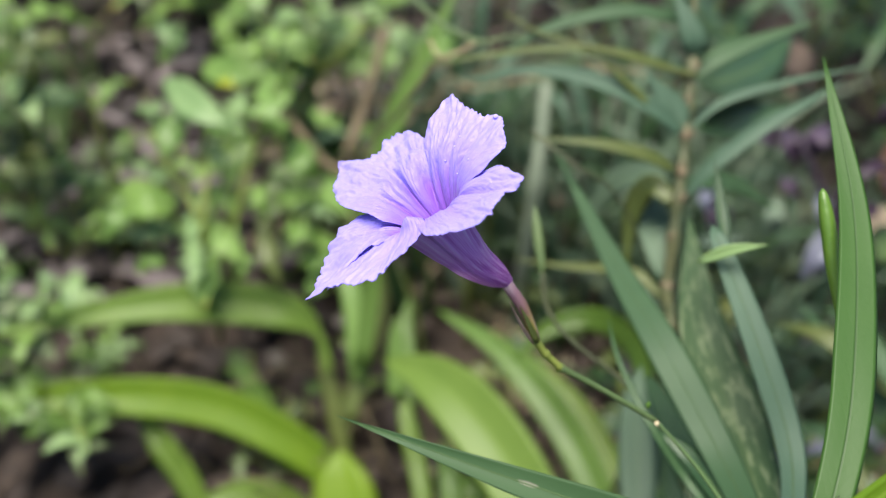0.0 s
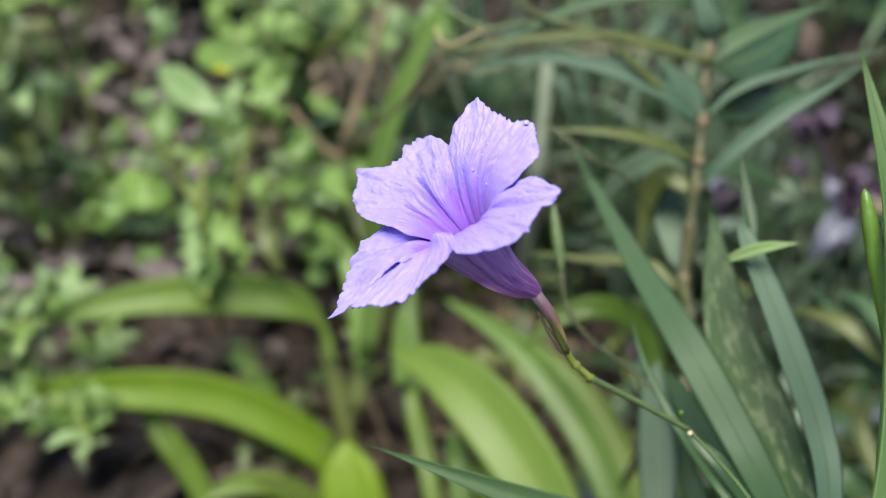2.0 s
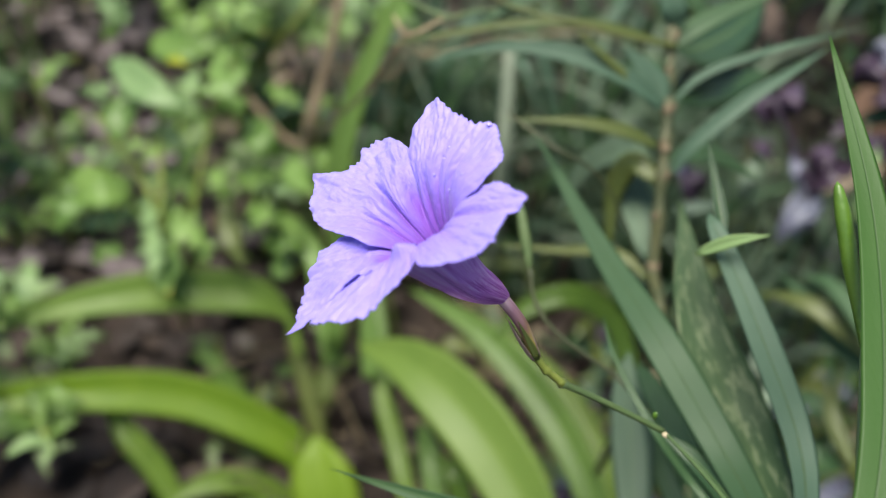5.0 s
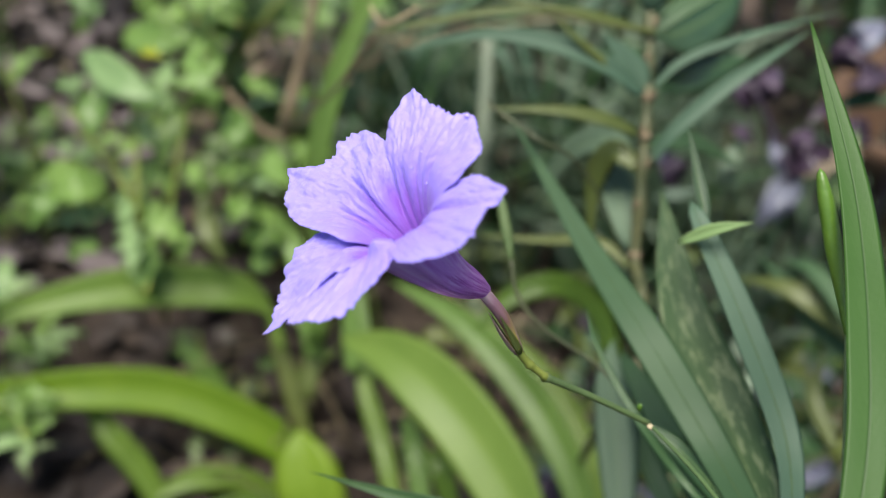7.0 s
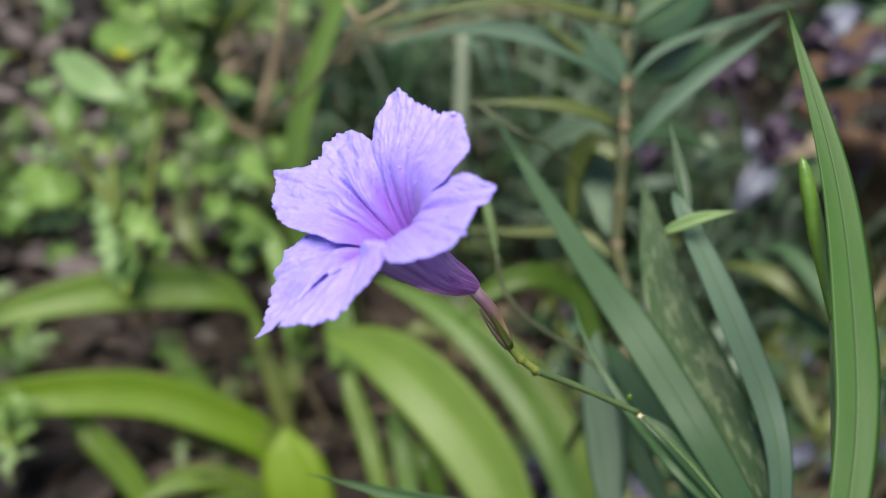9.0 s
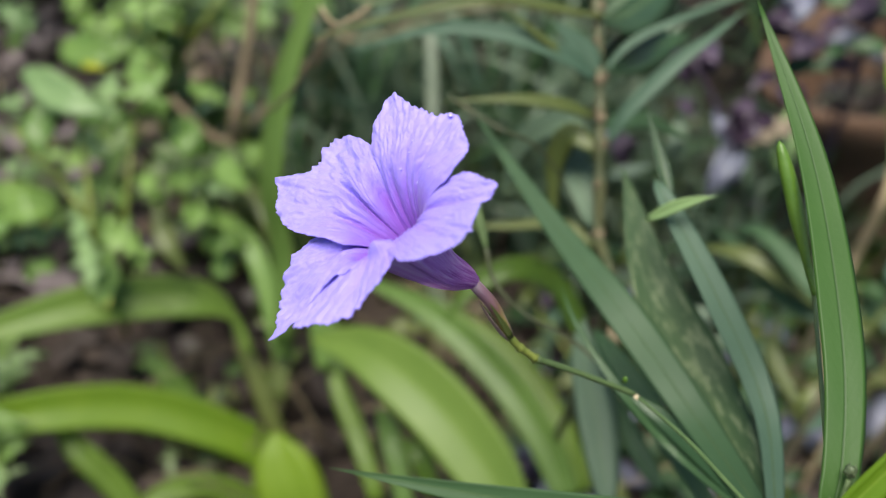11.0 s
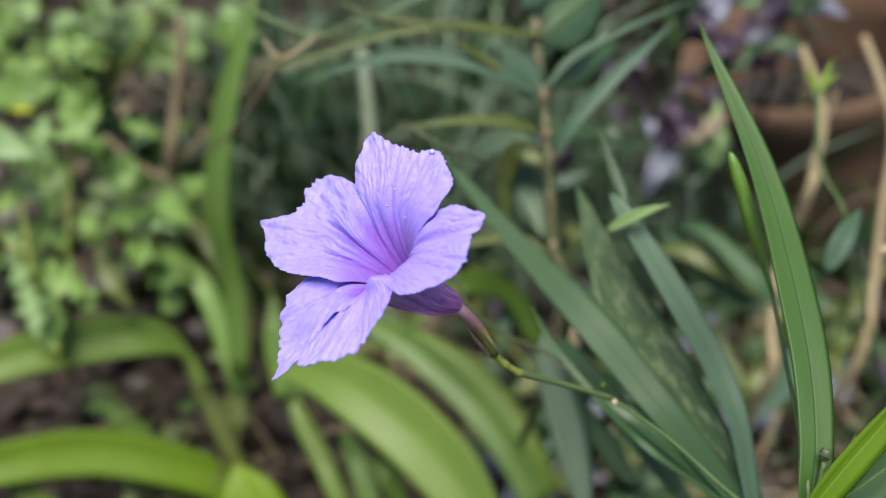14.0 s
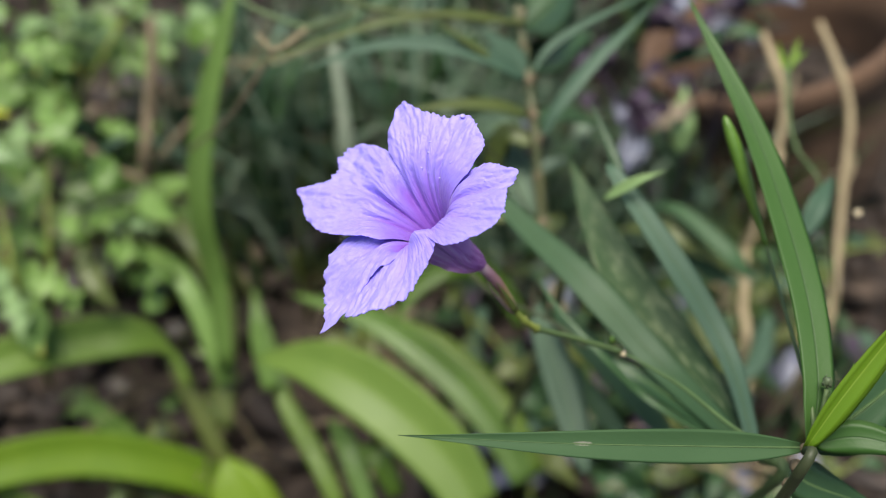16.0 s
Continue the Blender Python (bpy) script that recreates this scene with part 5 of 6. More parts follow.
flower_weed = thing("flowering_weed", (0.4411, 0.3501, 0.0), "thin green stem with forked bracts at the top", "weed")
stem(flower_weed, ((0.4411, 0.3501, -0.0050), (0.1899, 0.2034, 0.3577), (0.1786, 0.2194, 0.3848), (0.1787, 0.2293, 0.3948), (0.1831, 0.2425, 0.4091)), (0.00070, 0.00070, 0.00070, 0.00100), STEM_DULL, "stem", n=16, knots=(0.5,))
leaf(flower_weed, ((0.1824, 0.2398, 0.4063), (0.1868, 0.2444, 0.4119), (0.1909, 0.2479, 0.4164)), 0.0024, LIME, "lance", n=8)
leaf(flower_weed, ((0.1825, 0.2405, 0.4070), (0.1873, 0.2428, 0.4105), (0.1923, 0.2436, 0.4125)), 0.0020, LIME, "lance", n=8)
leaf(flower_weed, ((0.1824, 0.2398, 0.4063), (0.1816, 0.2443, 0.4106), (0.1816, 0.2493, 0.4157)), 0.0028, LIME, "lance", n=8)
leaf(flower_weed, ((0.1592, 0.1860, 0.3748), (0.1679, 0.1918, 0.3837), (0.1816, 0.2021, 0.3851)), 0.0091, RUELLIA_GREY, "lance", n=10)
lump(flower_weed, (0.1736, 0.1795, 0.3870), (0.0016, 0.0014, 0.0014), NODE, "node", seed=4)

# ---- purple and silver trailing plant ----

purple_plant = thing("wandering_plant", (0.3700, 0.5463, 0.0), "trailing plant with silver-striped purple leaves", "plant")
stem(purple_plant, ((0.3700, 0.5463, -0.0050), (0.2379, 0.4099, 0.2425), (0.2284, 0.4195, 0.2653), (0.2102, 0.4382, 0.2970)), (0.00199, 0.00182, 0.00149), PURPLE, "stem", n=12)
leaf(purple_plant, ((0.2424, 0.4202, 0.2469), (0.2211, 0.3950, 0.2458), (0.2144, 0.3939, 0.2234)), 0.0155, LILAC, "ovate", fold=0.45, n=11)
leaf(purple_plant, ((0.2432, 0.4178, 0.2445), (0.2270, 0.3945, 0.2457), (0.2257, 0.3952, 0.2259)), 0.0140, LILAC, "ovate", fold=0.45, n=11)
leaf(purple_plant, ((0.2353, 0.4173, 0.2432), (0.2245, 0.4121, 0.2640), (0.2284, 0.4318, 0.2646)), 0.0114, LILAC, "ovate", fold=0.45, n=11)
leaf(purple_plant, ((0.2373, 0.4207, 0.2470), (0.2438, 0.4092, 0.2628), (0.2662, 0.4226, 0.2584)), 0.0174, PURPLE, "ovate", fold=0.45, n=11)
leaf(purple_plant, ((0.2413, 0.4274, 0.2544), (0.2396, 0.4170, 0.2705), (0.2535, 0.4319, 0.2670)), 0.0148, PURPLE, "ovate", fold=0.45, n=11)
leaf(purple_plant, ((0.1722, 0.4194, 0.2397), (0.1633, 0.4124, 0.2588), (0.1652, 0.4304, 0.2574)), 0.0188, PURPLE, "ovate", fold=0.45, n=11)
leaf(purple_plant, ((0.1663, 0.4294, 0.2496), (0.1574, 0.4197, 0.2659), (0.1589, 0.4356, 0.2623)), 0.0121, LILAC, "ovate", fold=0.45, n=11)
leaf(purple_plant, ((0.2193, 0.4481, 0.2742), (0.2071, 0.4403, 0.2921), (0.2085, 0.4591, 0.2916)), 0.0181, PURPLE, "ovate", fold=0.45, n=11)
leaf(purple_plant, ((0.2064, 0.4563, 0.2817), (0.1911, 0.4462, 0.2969), (0.1885, 0.4632, 0.2941)), 0.0168, PURPLE, "ovate", fold=0.45, n=11)
leaf(purple_plant, ((0.2229, 0.4502, 0.2767), (0.2220, 0.4412, 0.2944), (0.2356, 0.4591, 0.2940)), 0.0154, PURPLE, "ovate", fold=0.45, n=11)
leaf(purple_plant, ((0.2717, 0.4599, 0.2914), (0.2706, 0.4494, 0.3075), (0.2871, 0.4661, 0.3062)), 0.0201, PURPLE, "ovate", fold=0.45, n=11)
leaf(purple_plant, ((0.2986, 0.4552, 0.2889), (0.2778, 0.4385, 0.2967), (0.2753, 0.4485, 0.2866)), 0.0181, PURPLE, "ovate", fold=0.45, n=11)
leaf(purple_plant, ((0.2791, 0.4663, 0.2988), (0.2810, 0.4552, 0.3146), (0.3012, 0.4719, 0.3135)), 0.0201, LILAC, "ovate", fold=0.45, n=11)
leaf(purple_plant, ((0.2180, 0.4342, 0.2594), (0.2055, 0.4234, 0.2742), (0.2066, 0.4383, 0.2696)), 0.0134, PURPLE, "ovate", fold=0.45, n=11)
leaf(purple_plant, ((0.1994, 0.4170, 0.2396), (0.1962, 0.4118, 0.2611), (0.2060, 0.4314, 0.2622)), 0.0121, SILVER, "ovate", fold=0.45, n=11)
leaf(purple_plant, ((0.2893, 0.4278, 0.2592), (0.2694, 0.4189, 0.2752), (0.2673, 0.4353, 0.2719)), 0.0168, PURPLE, "ovate", fold=0.45, n=11)
leaf(purple_plant, ((0.1453, 0.3847, 0.2620), (0.1532, 0.3778, 0.2691), (0.1737, 0.3854, 0.2653)), 0.0075, SILVER, "lance")

purple_low = thing("wandering_plant", (0.2294, 0.3204, 0.0), "low purple and pale lilac trailing leaves", "plant")
leaf(purple_low, ((0.2294, 0.3204, 0.0656), (0.2154, 0.3201, 0.0913), (0.2126, 0.3345, 0.0926)), 0.0162, LILAC, "ovate", fold=0.4, n=10)
leaf(purple_low, ((0.2268, 0.3335, 0.0792), (0.2126, 0.3291, 0.1005), (0.2094, 0.3399, 0.0979)), 0.0147, LILAC, "ovate", fold=0.4, n=10)
leaf(purple_low, ((0.2145, 0.3217, 0.0656), (0.2159, 0.3051, 0.0755), (0.2281, 0.3027, 0.0605)), 0.0184, PURPLE, "ovate", fold=0.4, n=10)
leaf(purple_low, ((0.2666, 0.3171, 0.0655), (0.2638, 0.3133, 0.0886), (0.2744, 0.3240, 0.0871)), 0.0169, LILAC, "ovate", fold=0.4, n=10)
leaf(purple_low, ((0.2659, 0.3094, 0.0574), (0.2542, 0.3067, 0.0807), (0.2554, 0.3180, 0.0791)), 0.0147, SILVER, "ovate", fold=0.4, n=10)
leaf(purple_low, ((0.1475, 0.3689, 0.1092), (0.1503, 0.3621, 0.1296), (0.1606, 0.3721, 0.1274)), 0.0169, PURPLE, "ovate", fold=0.4, n=10)
leaf(purple_low, ((0.2306, 0.3745, 0.1226), (0.2180, 0.3685, 0.1425), (0.2167, 0.3798, 0.1407)), 0.0147, SILVER, "ovate", fold=0.4, n=10)
leaf(purple_low, ((0.2227, 0.3700, 0.1172), (0.2222, 0.3544, 0.1281), (0.2330, 0.3556, 0.1166)), 0.0147, SILVER, "ovate", fold=0.4, n=10)
leaf(purple_low, ((0.0877, 0.3304, 0.0632), (0.0942, 0.3246, 0.0850), (0.1055, 0.3339, 0.0821)), 0.0169, LILAC, "ovate", fold=0.4, n=10)
leaf(purple_low, ((0.1021, 0.3240, 0.0578), (0.0882, 0.3189, 0.0785), (0.0791, 0.3286, 0.0742)), 0.0147, PURPLE, "ovate", fold=0.4, n=10)
leaf(purple_low, ((0.2883, 0.3075, 0.0573), (0.2865, 0.3026, 0.0793), (0.2991, 0.3116, 0.0764)), 0.0184, LILAC, "ovate", fold=0.4, n=10)
leaf(purple_low, ((0.2685, 0.3376, 0.0872), (0.2672, 0.3305, 0.1070), (0.2794, 0.3387, 0.1031)), 0.0147, SILVER, "ovate", fold=0.4, n=10)
leaf(purple_low, ((0.2123, 0.5049, 0.3265), (0.2192, 0.4838, 0.3186), (0.2316, 0.4823, 0.3045)), 0.0205, DRY, "ovate", fold=0.3, label='faded pinkish dry leaf')
leaf(purple_low, ((0.2650, 0.3992, 0.2745), (0.2449, 0.3896, 0.2730), (0.2319, 0.3946, 0.2611)), 0.0150, DRYFLOWER, "lobed", fold=0.3, label='cream withered leaf')
leaf(purple_low, ((0.2548, 0.3864, 0.2452), (0.2566, 0.3930, 0.2660), (0.2691, 0.4149, 0.2779)), 0.0160, HERB_PALE, "lance", fold=0.3)


def trailing(base, at, spread, count, mats, label, seed, size=0.03):
    """A trailing plant: thin purple stems from one root, each ending in folded pointed leaves."""
    r = random.Random(seed)
    ob = thing("wandering_plant", base, label, "plant")
    b = Vector(base)
    for k in range(count):
        p = Vector(at) + Vector([r.uniform(-q, q) for q in spread])
        if k % 3 == 0:
            stem(ob, (b - Vector((0, 0, 0.005)), b.lerp(p, 0.5) + Vector((0.01, 0, 0.03)), p), (0.0018, 0.0016, 0.0012), PURPLE, "stem", 12, 8)
            tip = p
        for side in (-1, 1):
            a = r.uniform(-0.5, 0.5) + (0 if side > 0 else 3.1416)
            ln = size * r.uniform(0.75, 1.25)
            d = Vector((math.cos(a), -0.45, r.uniform(-0.3, 0.5))).normalized()
            o = p if k % 3 == 0 else tip.lerp(p, 0.6)
            leaf(ob, (o, o + d * ln * 0.55 + Vector((0, 0, 0.12 * ln)), o + d * ln), ln * r.uniform(0.36, 0.48), r.choice(mats), "ovate", 0.45, hint=(0, -0.5, 1), n=11)
    return ob


trailing((0.36, 0.5, 0), (0.318, 0.472, 0.28), (0.045, 0.03, 0.04), 12, (PURPLE, PURPLE, RUELLIA_DARK, LILAC, RUELLIA_DARK), "trailing plant with dark purple and grey leaves leaning on the pot", 31)

# ---- olive grass leaves at the right ----

olive_clump = thing("grass_clump", (0.2155, 0.2713, 0.0), "arching olive-green narrow leaves in shade", "grass")
leaf(olive_clump, ((0.2155, 0.2713, 0.2582), (0.2006, 0.2836, 0.2697), (0.1845, 0.3007, 0.2727), (0.1679, 0.3192, 0.2633)), 0.0119, OLIVE, "lance")
leaf(olive_clump, ((0.2176, 0.2656, 0.2524), (0.2046, 0.2821, 0.2549), (0.1915, 0.3066, 0.2659), (0.1838, 0.3324, 0.2651)), 0.0110, RUELLIA, "lance")
leaf(olive_clump, ((0.2127, 0.2559, 0.2689), (0.2036, 0.2671, 0.2800), (0.1940, 0.2988, 0.2852), (0.1868, 0.3166, 0.2760)), 0.0105, RUELLIA, "lance")
leaf(olive_clump, ((0.2099, 0.2682, 0.1998), (0.2025, 0.2828, 0.2146), (0.1877, 0.3020, 0.2061)), 0.0100, RUELLIA, "lance")
leaf(olive_clump, ((0.2086, 0.2497, 0.2075), (0.2037, 0.2750, 0.2200), (0.2153, 0.2957, 0.2292)), 0.0096, OLIVE, "lance")
leaf(olive_clump, ((0.2369, 0.2577, 0.2281), (0.2249, 0.2438, 0.2099), (0.2064, 0.2390, 0.1987)), 0.0125, RUELLIA_GREY, "lance")

# ---- bits on the right ----

husk = thing("dry_husk", (0.1898, 0.3841, 0.0), "small tan dry husk hanging by a thread", "husk")
stem(husk, ((0.1898, 0.3841, -0.0050), (0.0929, 0.2303, 0.2972), (0.0927, 0.2373, 0.3042), (0.0936, 0.2474, 0.3148)), (0.00036, 0.00048, 0.00313, 0.00434, 0.00096), STRAW, "husk", n=16)

# ---- fill: more of the same growth, further back and on the ground ----
def bush(base, height, count, size, mats, label, seed, spread=0.09, shape="lobed", teeth=0.12, name="weed", group="weeds", cat="weed"):
    r = random.Random(seed)
    ob = thing(name, base, label, cat, group)
    b = Vector(base)
    for k in range(3):
        tip = b + Vector((r.uniform(-spread, spread), r.uniform(-spread, spread), height * r.uniform(0.7, 1.0)))
        mid = b.lerp(tip, 0.55) + Vector((r.uniform(-0.01, 0.01), r.uniform(-0.01, 0.01), 0))
        stem(ob, (b - Vector((0, 0, 0.012)), mid, tip), (0.0024, 0.0018, 0.001), STEM, "stem", 8, 6)
        per = count // 3
        for i in range(per):
            s = 0.25 + 0.75 * (i + r.random()) / per
            p = curve_points((b, mid, tip), 21)[min(20, int(s * 20))]
            a = r.uniform(0, 6.283)
            ln = size * r.uniform(0.6, 1.25)
            d = Vector((math.cos(a), math.sin(a), r.uniform(-0.1, 0.7))).normalized()
            q = p + d * ln + Vector((0, 0, -0.25 * ln))
            m = p.lerp(q, 0.5) + Vector((0, 0, 0.18 * ln))
            leaf(ob, (p, m, q), ln * (0.5 if shape == "ovate" else 0.46 if shape == "lobed" else 0.13), r.choice(mats), shape, 0.25, hint=(0.1 * d.x, -0.2, 1), n=17 if shape == "lobed" else 9, teeth=teeth, wave=0.05)
    return ob


rnd = random.Random(11)
WEEDS = (HERB, HERB, HERB_PALE, HERB_DULL, HERB_TIP)
for i in range(28):
    x, y = rnd.uniform(-0.8, 0.05), rnd.uniform(0.72, 1.6)
    if x > -0.02 - 0.1 * y:
        x -= 0.25
    if (-0.52 < x < -0.29 or -0.25 < x < -0.04) and y < 1.12:
        y += 0.45
    bush((x, y, 0), rnd.uniform(0.12, 0.24), 15, rnd.uniform(0.085, 0.125), WEEDS, "small green weed with toothed leaves", 100 + i)
for i in range(6):
    x, y = rnd.uniform(-0.42, -0.06), rnd.uniform(0.52, 0.72)
    bush((x, y, 0), rnd.uniform(0.12, 0.2), 12, rnd.uniform(0.05, 0.07), WEEDS, "slender green weed with small toothed leaves", 150 + i, 0.07)
for i in range(9):
    x, y = rnd.uniform(-0.6, -0.1), rnd.uniform(0.42, 0.8)
    bush((x, y, 0), rnd.uniform(0.03, 0.07), 6, 0.04, (HERB, HERB_DULL), "low seedling weed on dark soil", 200 + i, 0.06)
for i in range(22):
    x, y = rnd.uniform(0.08, 0.8), rnd.uniform(0.72, 1.6)
    bush((x, y, 0), rnd.uniform(0.18, 0.34), 24, rnd.uniform(0.09, 0.14), (RUELLIA, RUELLIA_DARK, RUELLIA_DARK, RUELLIA_GREY), "ruellia plant with narrow dark leaves in the shade", 300 + i, 0.12, "lance", 0.0, "ruellia_plant", "ruellia plants", "plant")
for i in range(26):
    x, y = rnd.uniform(0.06, 0.7), rnd.uniform(0.26, 0.62)
    if (x - 0.52) ** 2 + (y - 0.56) ** 2 < 0.026:
        x, y = x - 0.17, y - 0.1
    bush((x, y, 0), rnd.uniform(0.04, 0.10), 18, rnd.uniform(0.022, 0.038), (RUELLIA_DARK, OLIVE, RUELLIA_DARK, RUELLIA_GREY, HERB_DULL, RUELLIA_DARK, PURPLE), "low trailing plant with grey-green and purple leaves", 400 + i, 0.07, "ovate", 0.0, "ground_cover", "ground cover plants", "plant")

for i in range(9):
    x, y = rnd.uniform(0.1, 0.36), rnd.uniform(0.24, 0.42)
    bush((x, y, 0), rnd.uniform(0.06, 0.13), 18, rnd.uniform(0.03, 0.045), (RUELLIA_DARK, RUELLIA_DARK, RUELLIA_DARK, OLIVE, LILAC), "low shaded plant with dark green leaves", 450 + i, 0.06, "ovate", 0.0, "ground_cover", "ground cover plants", "plant")


def grass_patch(name, label, cx, cy, rx, ry, count, h0, h1, width, mats, seed, lean=0.6):
    """A clump of narrow blades, one sheet of growth per shade."""
    r = random.Random(seed)
    for k, mt in enumerate(mats):
        verts, faces, uvs = [], [], []
        for i in range(count // len(mats)):
            a, q = r.uniform(0, 6.283), math.sqrt(r.random())
            x, y = cx + rx * q * math.cos(a), cy + ry * q * math.sin(a)
            h = r.uniform(h0, h1)
            d = Vector((r.uniform(-1, 1), r.uniform(-1, 0.6), 0)) * lean * h
            p0, p1, p2 = Vector((x, y, -0.008)), Vector((x, y, h * 0.6)) + d * 0.35, Vector((x, y, h * r.uniform(0.6, 1.0))) + d
            line = curve_points((p0, p1, p2), 7)
            side = Vector((math.cos(a), math.sin(a), 0))
            base = len(verts)
            for j, c in enumerate(line):
                w = width * (1 - (j / 6) ** 1.5) + 0.0004
                for e, z in ((-1, 0.25), (0, 0), (1, 0.25), (0, -0.12)):
                    verts.append(c + side * (e * w * 0.5) + Vector((0, -z * w, z * w)))
                    uvs.append((0.5 + e * 0.5, j / 6))
            for j in range(6):
                o = base + j * 4
                for u, v in ((0, 1), (1, 2), (2, 3), (3, 0)):
                    faces.append((o + u, o + v, o + 4 + v, o + 4 + u))
            faces.append((base, base + 3, base + 2, base + 1))
            faces.append(tuple(base + 24 + j for j in range(4)))
        ob = mesh_part(name, verts, faces, mt, None, uvs)
        tagged(ob, label, "grass", kind="stuff")


def blade_clump(base, count, reach, height, width, mats, label, seed):
    """A clump of long arching blades that rise from one root and bend over."""
    r = random.Random(seed)
    ob = thing("grass_clump", base, label, "grass", "grass clumps")
    b = Vector(base)
    for k in range(count):
        a = r.uniform(0, 6.283)
        d = Vector((math.cos(a), math.sin(a), 0)) * reach * r.uniform(0.4, 1.1)
        h = height * r.uniform(0.7, 1.1)
        o = b + Vector((r.uniform(-0.012, 0.012), r.uniform(-0.012, 0.012), -0.008))
        leaf(ob, (o, b + d * 0.25 + Vector((0, 0, h * 0.6)), b + d * 0.7 + Vector((0, 0, h)), b + d * 1.25 + Vector((0, 0, h * r.uniform(0.65, 0.95)))), width * r.uniform(0.7, 1.2), r.choice(mats), "blade", 0.25, hint=(0.05, -0.4, 1), n=16, name="blade")


for i, (x, y) in enumerate(((0.0, 0.66), (0.07, 0.70), (0.15, 0.66), (0.03, 0.82), (0.2, 0.76))):
    blade_clump((x, y, 0), 7, 0.13, 0.19, 0.011, (RUELLIA_GREY, RUELLIA_DARK, RUELLIA_GREY, RUELLIA_PALE), "clump of arching grey-green blades", 60 + i)

grass_patch("silvery_grass", "tangled silvery grey-green narrow grass leaves", 0.13, 0.74, 0.21, 0.18, 400, 0.12, 0.28, 0.008, (SILVER, RUELLIA_GREY, RUELLIA_PALE, SILVER, RUELLIA_DARK), 1)
grass_patch("shaded_grass", "dark green tangled grass under the plants", 0.25, 0.62, 0.3, 0.3, 220, 0.05, 0.18, 0.006, (RUELLIA_DARK, OLIVE), 2)
grass_patch("low_grass", "short green grass blades between the weeds", -0.3, 1.0, 0.5, 0.5, 240, 0.03, 0.10, 0.005, (HERB, OLIVE), 3)

grass_patch("grey_grass", "tangled grey-green grass beside the pot", 0.27, 0.57, 0.15, 0.13, 240, 0.08, 0.22, 0.007, (SILVER, RUELLIA_GREY, RUELLIA_PALE), 5)
grass_patch("dry_grass", "thin dry brown grass stalks among fallen leaves", -0.02, 0.44, 0.16, 0.10, 130, 0.03, 0.10, 0.0028, (DRY, STRAW), 4, 1.2)

grass_patch("dull_grass", "dull olive and straw-coloured grass on bare soil", -0.55, 0.86, 0.13, 0.26, 200, 0.05, 0.17, 0.009, (HERB_DULL, DRYFLOWER, HERB_PALE, HERB_PALE), 8, 0.8)
grass_patch("dull_grass", "dull olive and tan grass behind the twigs", -0.07, 0.76, 0.09, 0.12, 150, 0.05, 0.17, 0.007, (HERB_DULL, DRYFLOWER, HERB_DULL), 9, 0.8)
grass_patch("dry_grass", "beige dry stalks and blades under the ruellia plants", 0.25, 0.33, 0.14, 0.09, 78, 0.05, 0.17, 0.0045, (STRAW, RUELLIA_DARK, OLIVE), 6, 0.9)
grass_patch("shaded_grass", "dark green and brown grass against the pot", 0.405, 0.50, 0.05, 0.05, 75, 0.10, 0.23, 0.006, (RUELLIA_DARK, OLIVE, DRY), 7, 0.5)


# ---- terracotta pot ----
def make_pot(c, r_top, h, lean):
    ob = thing("flower_pot", c, "weathered brown terracotta flower pot leaning on the soil", "pot")
    bowl = ((0.0, 0.0), (0.48, 0.0), (0.54, 0.015), (0.70, 0.06), (0.84, 0.2), (0.93, 0.4), (0.985, 0.66), (1.0, 0.84), (1.045, 0.85), (1.055, 0.97), (1.03, 1.0), (0.95, 0.99), (0.91, 0.8), (0.75, 0.2), (0.5, 0.1), (0.0, 0.1))
    prof = [(r_top * r, h * z) for r, z in bowl]
    verts, faces, n = [], [], 36
    rot = Euler((radians(lean[0]), radians(lean[1]), 0)).to_matrix()
    for r, z in prof:
        for k in range(n):
            a = 2 * math.pi * k / n
            verts.append(Vector(c) + rot @ Vector((max(r, 0.0005) * math.cos(a), max(r, 0.0005) * math.sin(a), z)))
    for i in range(len(prof) - 1):
        for k in range(n):
            faces.append((i * n + k, i * n + (k + 1) % n, (i + 1) * n + (k + 1) % n, (i + 1) * n + k))
    mesh_part("body", verts, faces, POTM, ob)
    verts, faces = [], []
    for i in range(6):
        for k in range(n):
            a = 2 * math.pi * k / n
            rr = r_top * 0.87 * i / 5 + 0.0005
            verts.append(Vector(c) + rot @ Vector((rr * math.cos(a), rr * math.sin(a), h * 0.6 + 0.008 * noise.noise(Vector((rr * 60, a, 0))))))
    for i in range(5):
        for k in range(n):
            faces.append((i * n + k, (i + 1) * n + k, (i + 1) * n + (k + 1) % n, i * n + (k + 1) % n))
    mesh_part("soil", verts, faces, SOIL, ob, label="dark potting soil")


make_pot((0.5327, 0.5576, -0.009), 0.112, 0.2, (-9.4, -14.9))


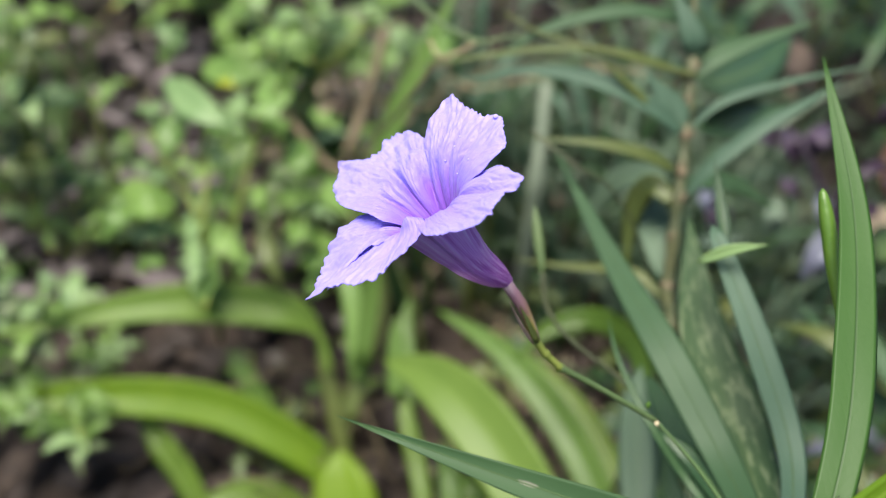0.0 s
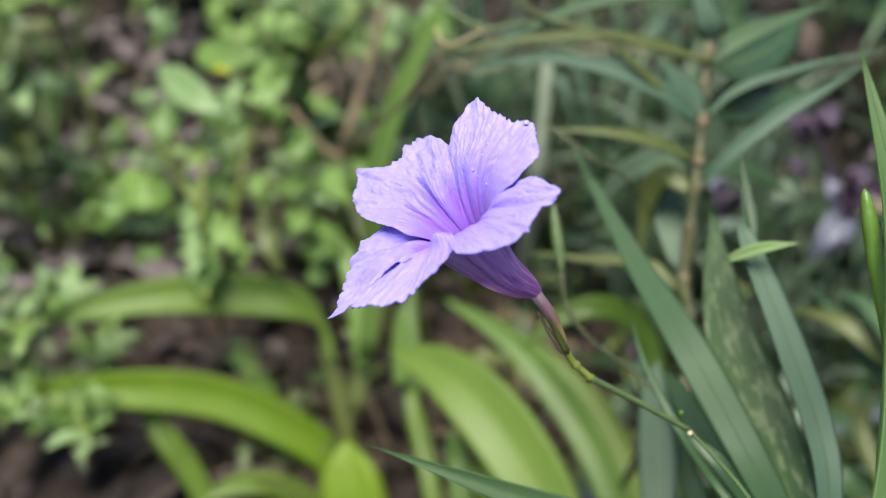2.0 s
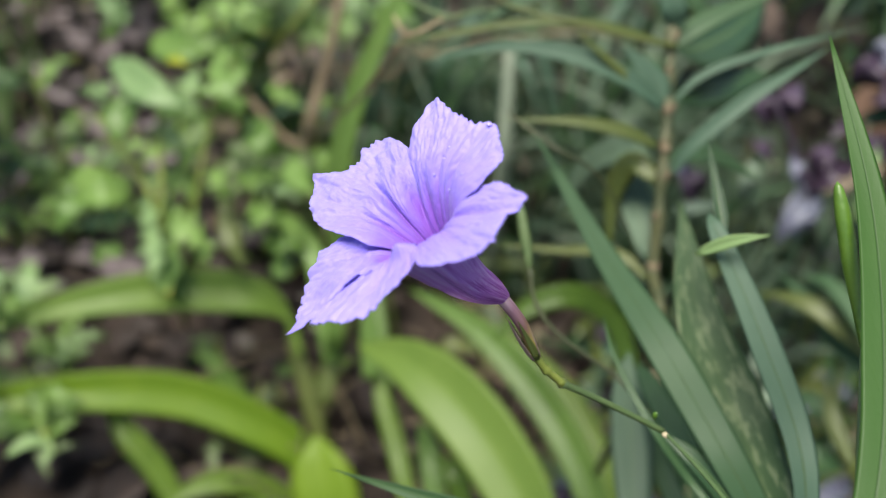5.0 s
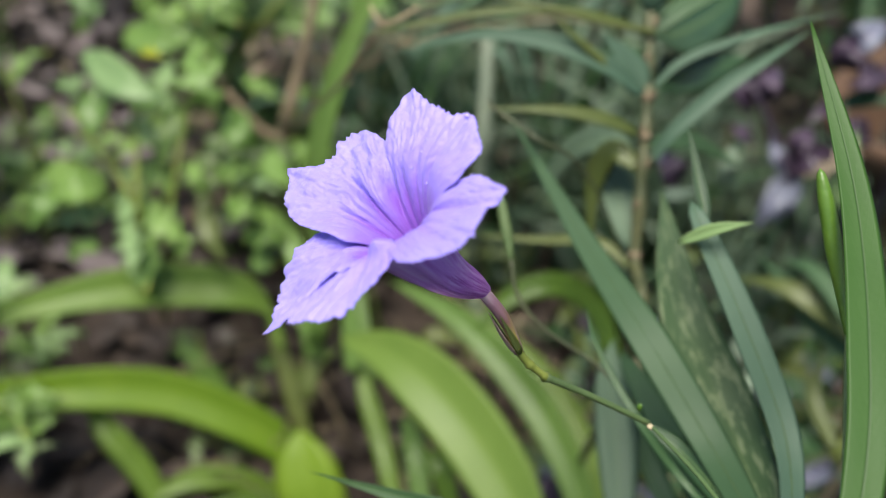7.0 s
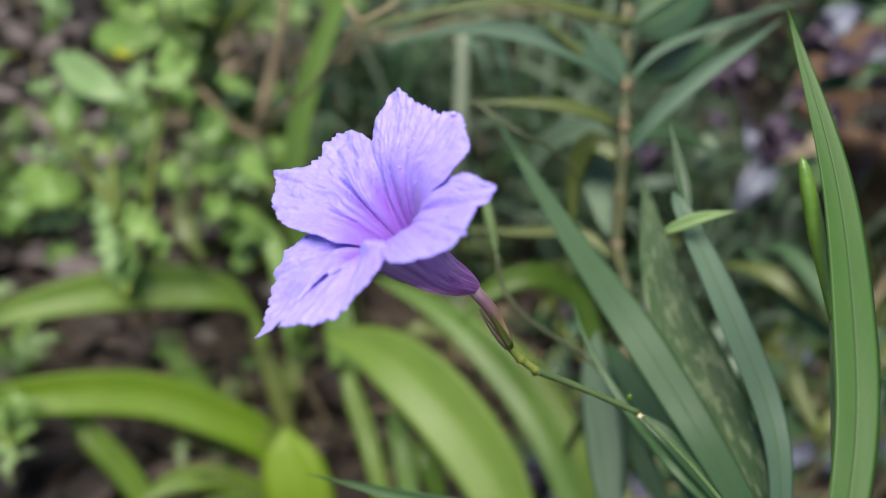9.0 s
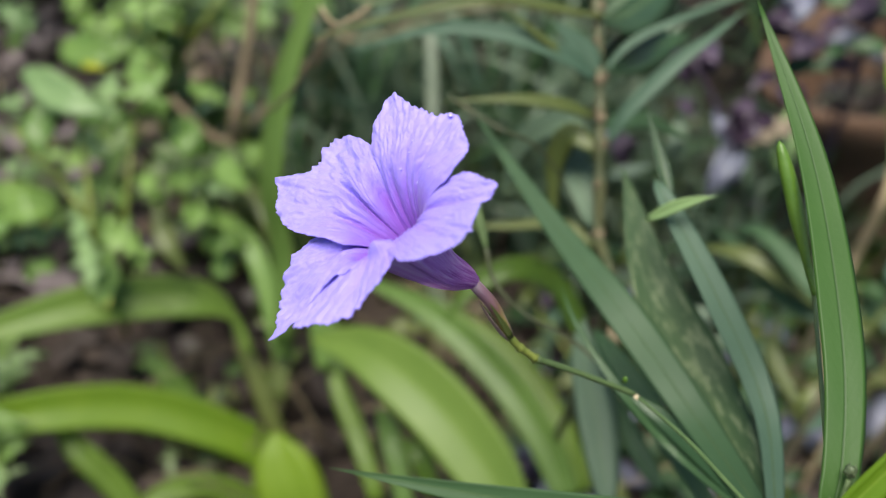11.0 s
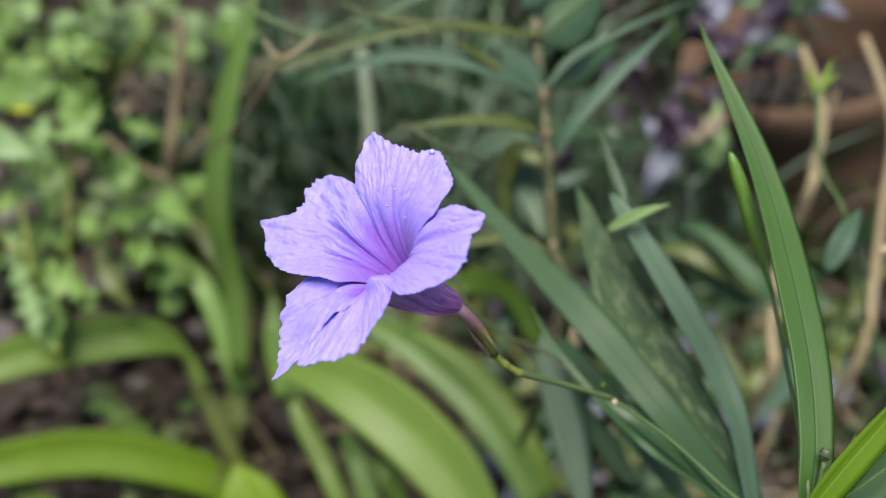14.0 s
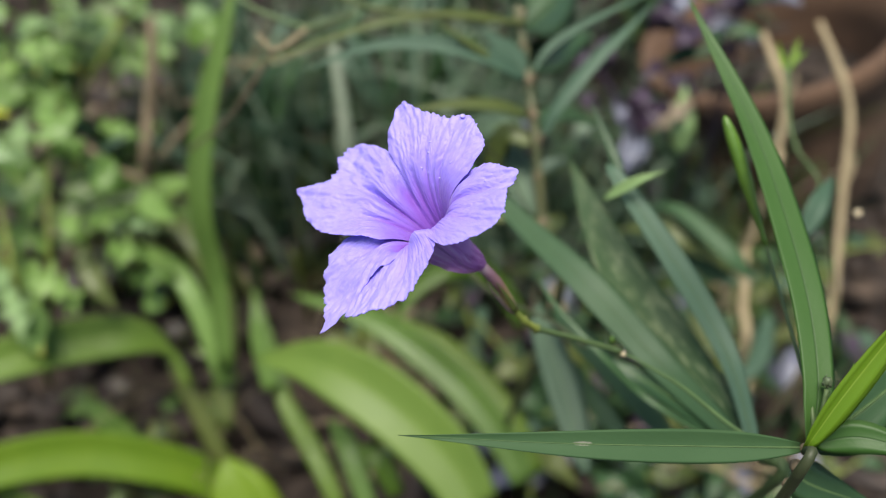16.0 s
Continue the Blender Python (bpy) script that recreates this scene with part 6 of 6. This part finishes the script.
# ---- leaf litter and stones on the soil ----
def litter(count, seed, mats, x0, x1, y0, y1, s0, s1, label, lift=0.0):
    r = random.Random(seed)
    groups = {m.name: ([], [], [], m) for m in mats}
    for i in range(count):
        verts, faces, uvs, m = groups[r.choice(mats).name]
        x, y = r.uniform(x0, x1), r.uniform(y0, y1)
        ln, a = r.uniform(s0, s1), r.uniform(0, 6.283)
        d = Vector((math.cos(a), math.sin(a), r.uniform(-0.15, 0.35)))
        sd = Vector((-math.sin(a), math.cos(a), r.uniform(-0.4, 0.4)))
        c = Vector((x, y, r.uniform(0.004, 0.016)))
        curl = r.uniform(0.1, 0.5)
        base = len(verts)
        n = 7
        for j in range(n):
            s = j / (n - 1)
            w = ln * 0.28 * math.sin(math.pi * s ** 0.7) ** 0.8 + 0.0004
            for e, dz in ((-1, 1), (0, 0), (1, 1), (0, -0.14)):
                verts.append(c + d * (ln * (s - 0.5)) + sd * (e * w) + Vector((0, 0, curl * w * dz + curl * ln * (s - 0.5) ** 2)))
                uvs.append((0.5 + e * 0.5, s))
        for j in range(n - 1):
            o = base + j * 4
            for u, v in ((0, 1), (1, 2), (2, 3), (3, 0)):
                faces.append((o + u, o + v, o + 4 + v, o + 4 + u))
    for verts, faces, uvs, m in groups.values():
        if lift:
            verts[:] = [v + Vector((0, 0, lift)) for v in verts]
        if verts:
            tagged(mesh_part("leaf_litter", verts, faces, m, None, uvs), label, "litter", kind="stuff")


litter(900, 7, (LITTER, LITTER, DRY), -0.8, 0.7, 0.3, 1.4, 0.02, 0.06, "dark fallen leaves lying on the soil")
litter(60, 8, (DRYFLOWER,), -0.5, 0.7, 0.35, 1.2, 0.012, 0.03, "pale dry leaf scraps on the soil")
for i in range(14):
    x, y, s = rnd.uniform(-0.45, 0.5), rnd.uniform(0.36, 0.9), rnd.uniform(0.006, 0.014)
    st = lump(None, (x, y, s * 0.3), (s, s * 0.8, s * 0.6), STONE, "pebble", i, 0.5)
    tagged(st, "small pale garden pebble on the soil", "pebble", "pebbles")
litter(60, 9, (DRY, LITTER), 0.43, 0.55, 0.53, 0.65, 0.015, 0.035, "dry brown leaves lying in the pot", 0.125)
litter(170, 12, (LITTER, LITTER, LITTER, DRY), 0.08, 0.5, 0.2, 0.48, 0.02, 0.05, "dark dry leaves lying under the ruellia plants", 0.004)
litter(90, 13, (LITTER, DRY), -0.6, -0.1, 0.3, 0.5, 0.02, 0.05, "brown fallen leaves lying under the strap leaves", 0.004)
litter(260, 14, (LITTER_LIT, LITTER, LITTER_LIT), -0.56, -0.26, 0.6, 1.15, 0.02, 0.05, "grey-brown leaves in a lit tone lying on bare soil", 0.004)
litter(120, 15, (LITTER, DRY), -0.2, 0.0, 0.66, 1.0, 0.02, 0.05, "brown leaves lying under the weeds", 0.004)
# pale litter colour brightens ground that the weeds darken
litter(150, 17, (LITTER_LIT, DRYFLOWER, LITTER_LIT), -0.2, 0.06, 0.62, 1.05, 0.02, 0.05, "tan leaves in a lit tone lying behind the twigs", 0.012)
litter(70, 16, (DRYFLOWER, STONE, DRYFLOWER), 0.1, 0.46, 0.2, 0.5, 0.008, 0.021, "pale tan scraps lying under the ruellia plants", 0.006)
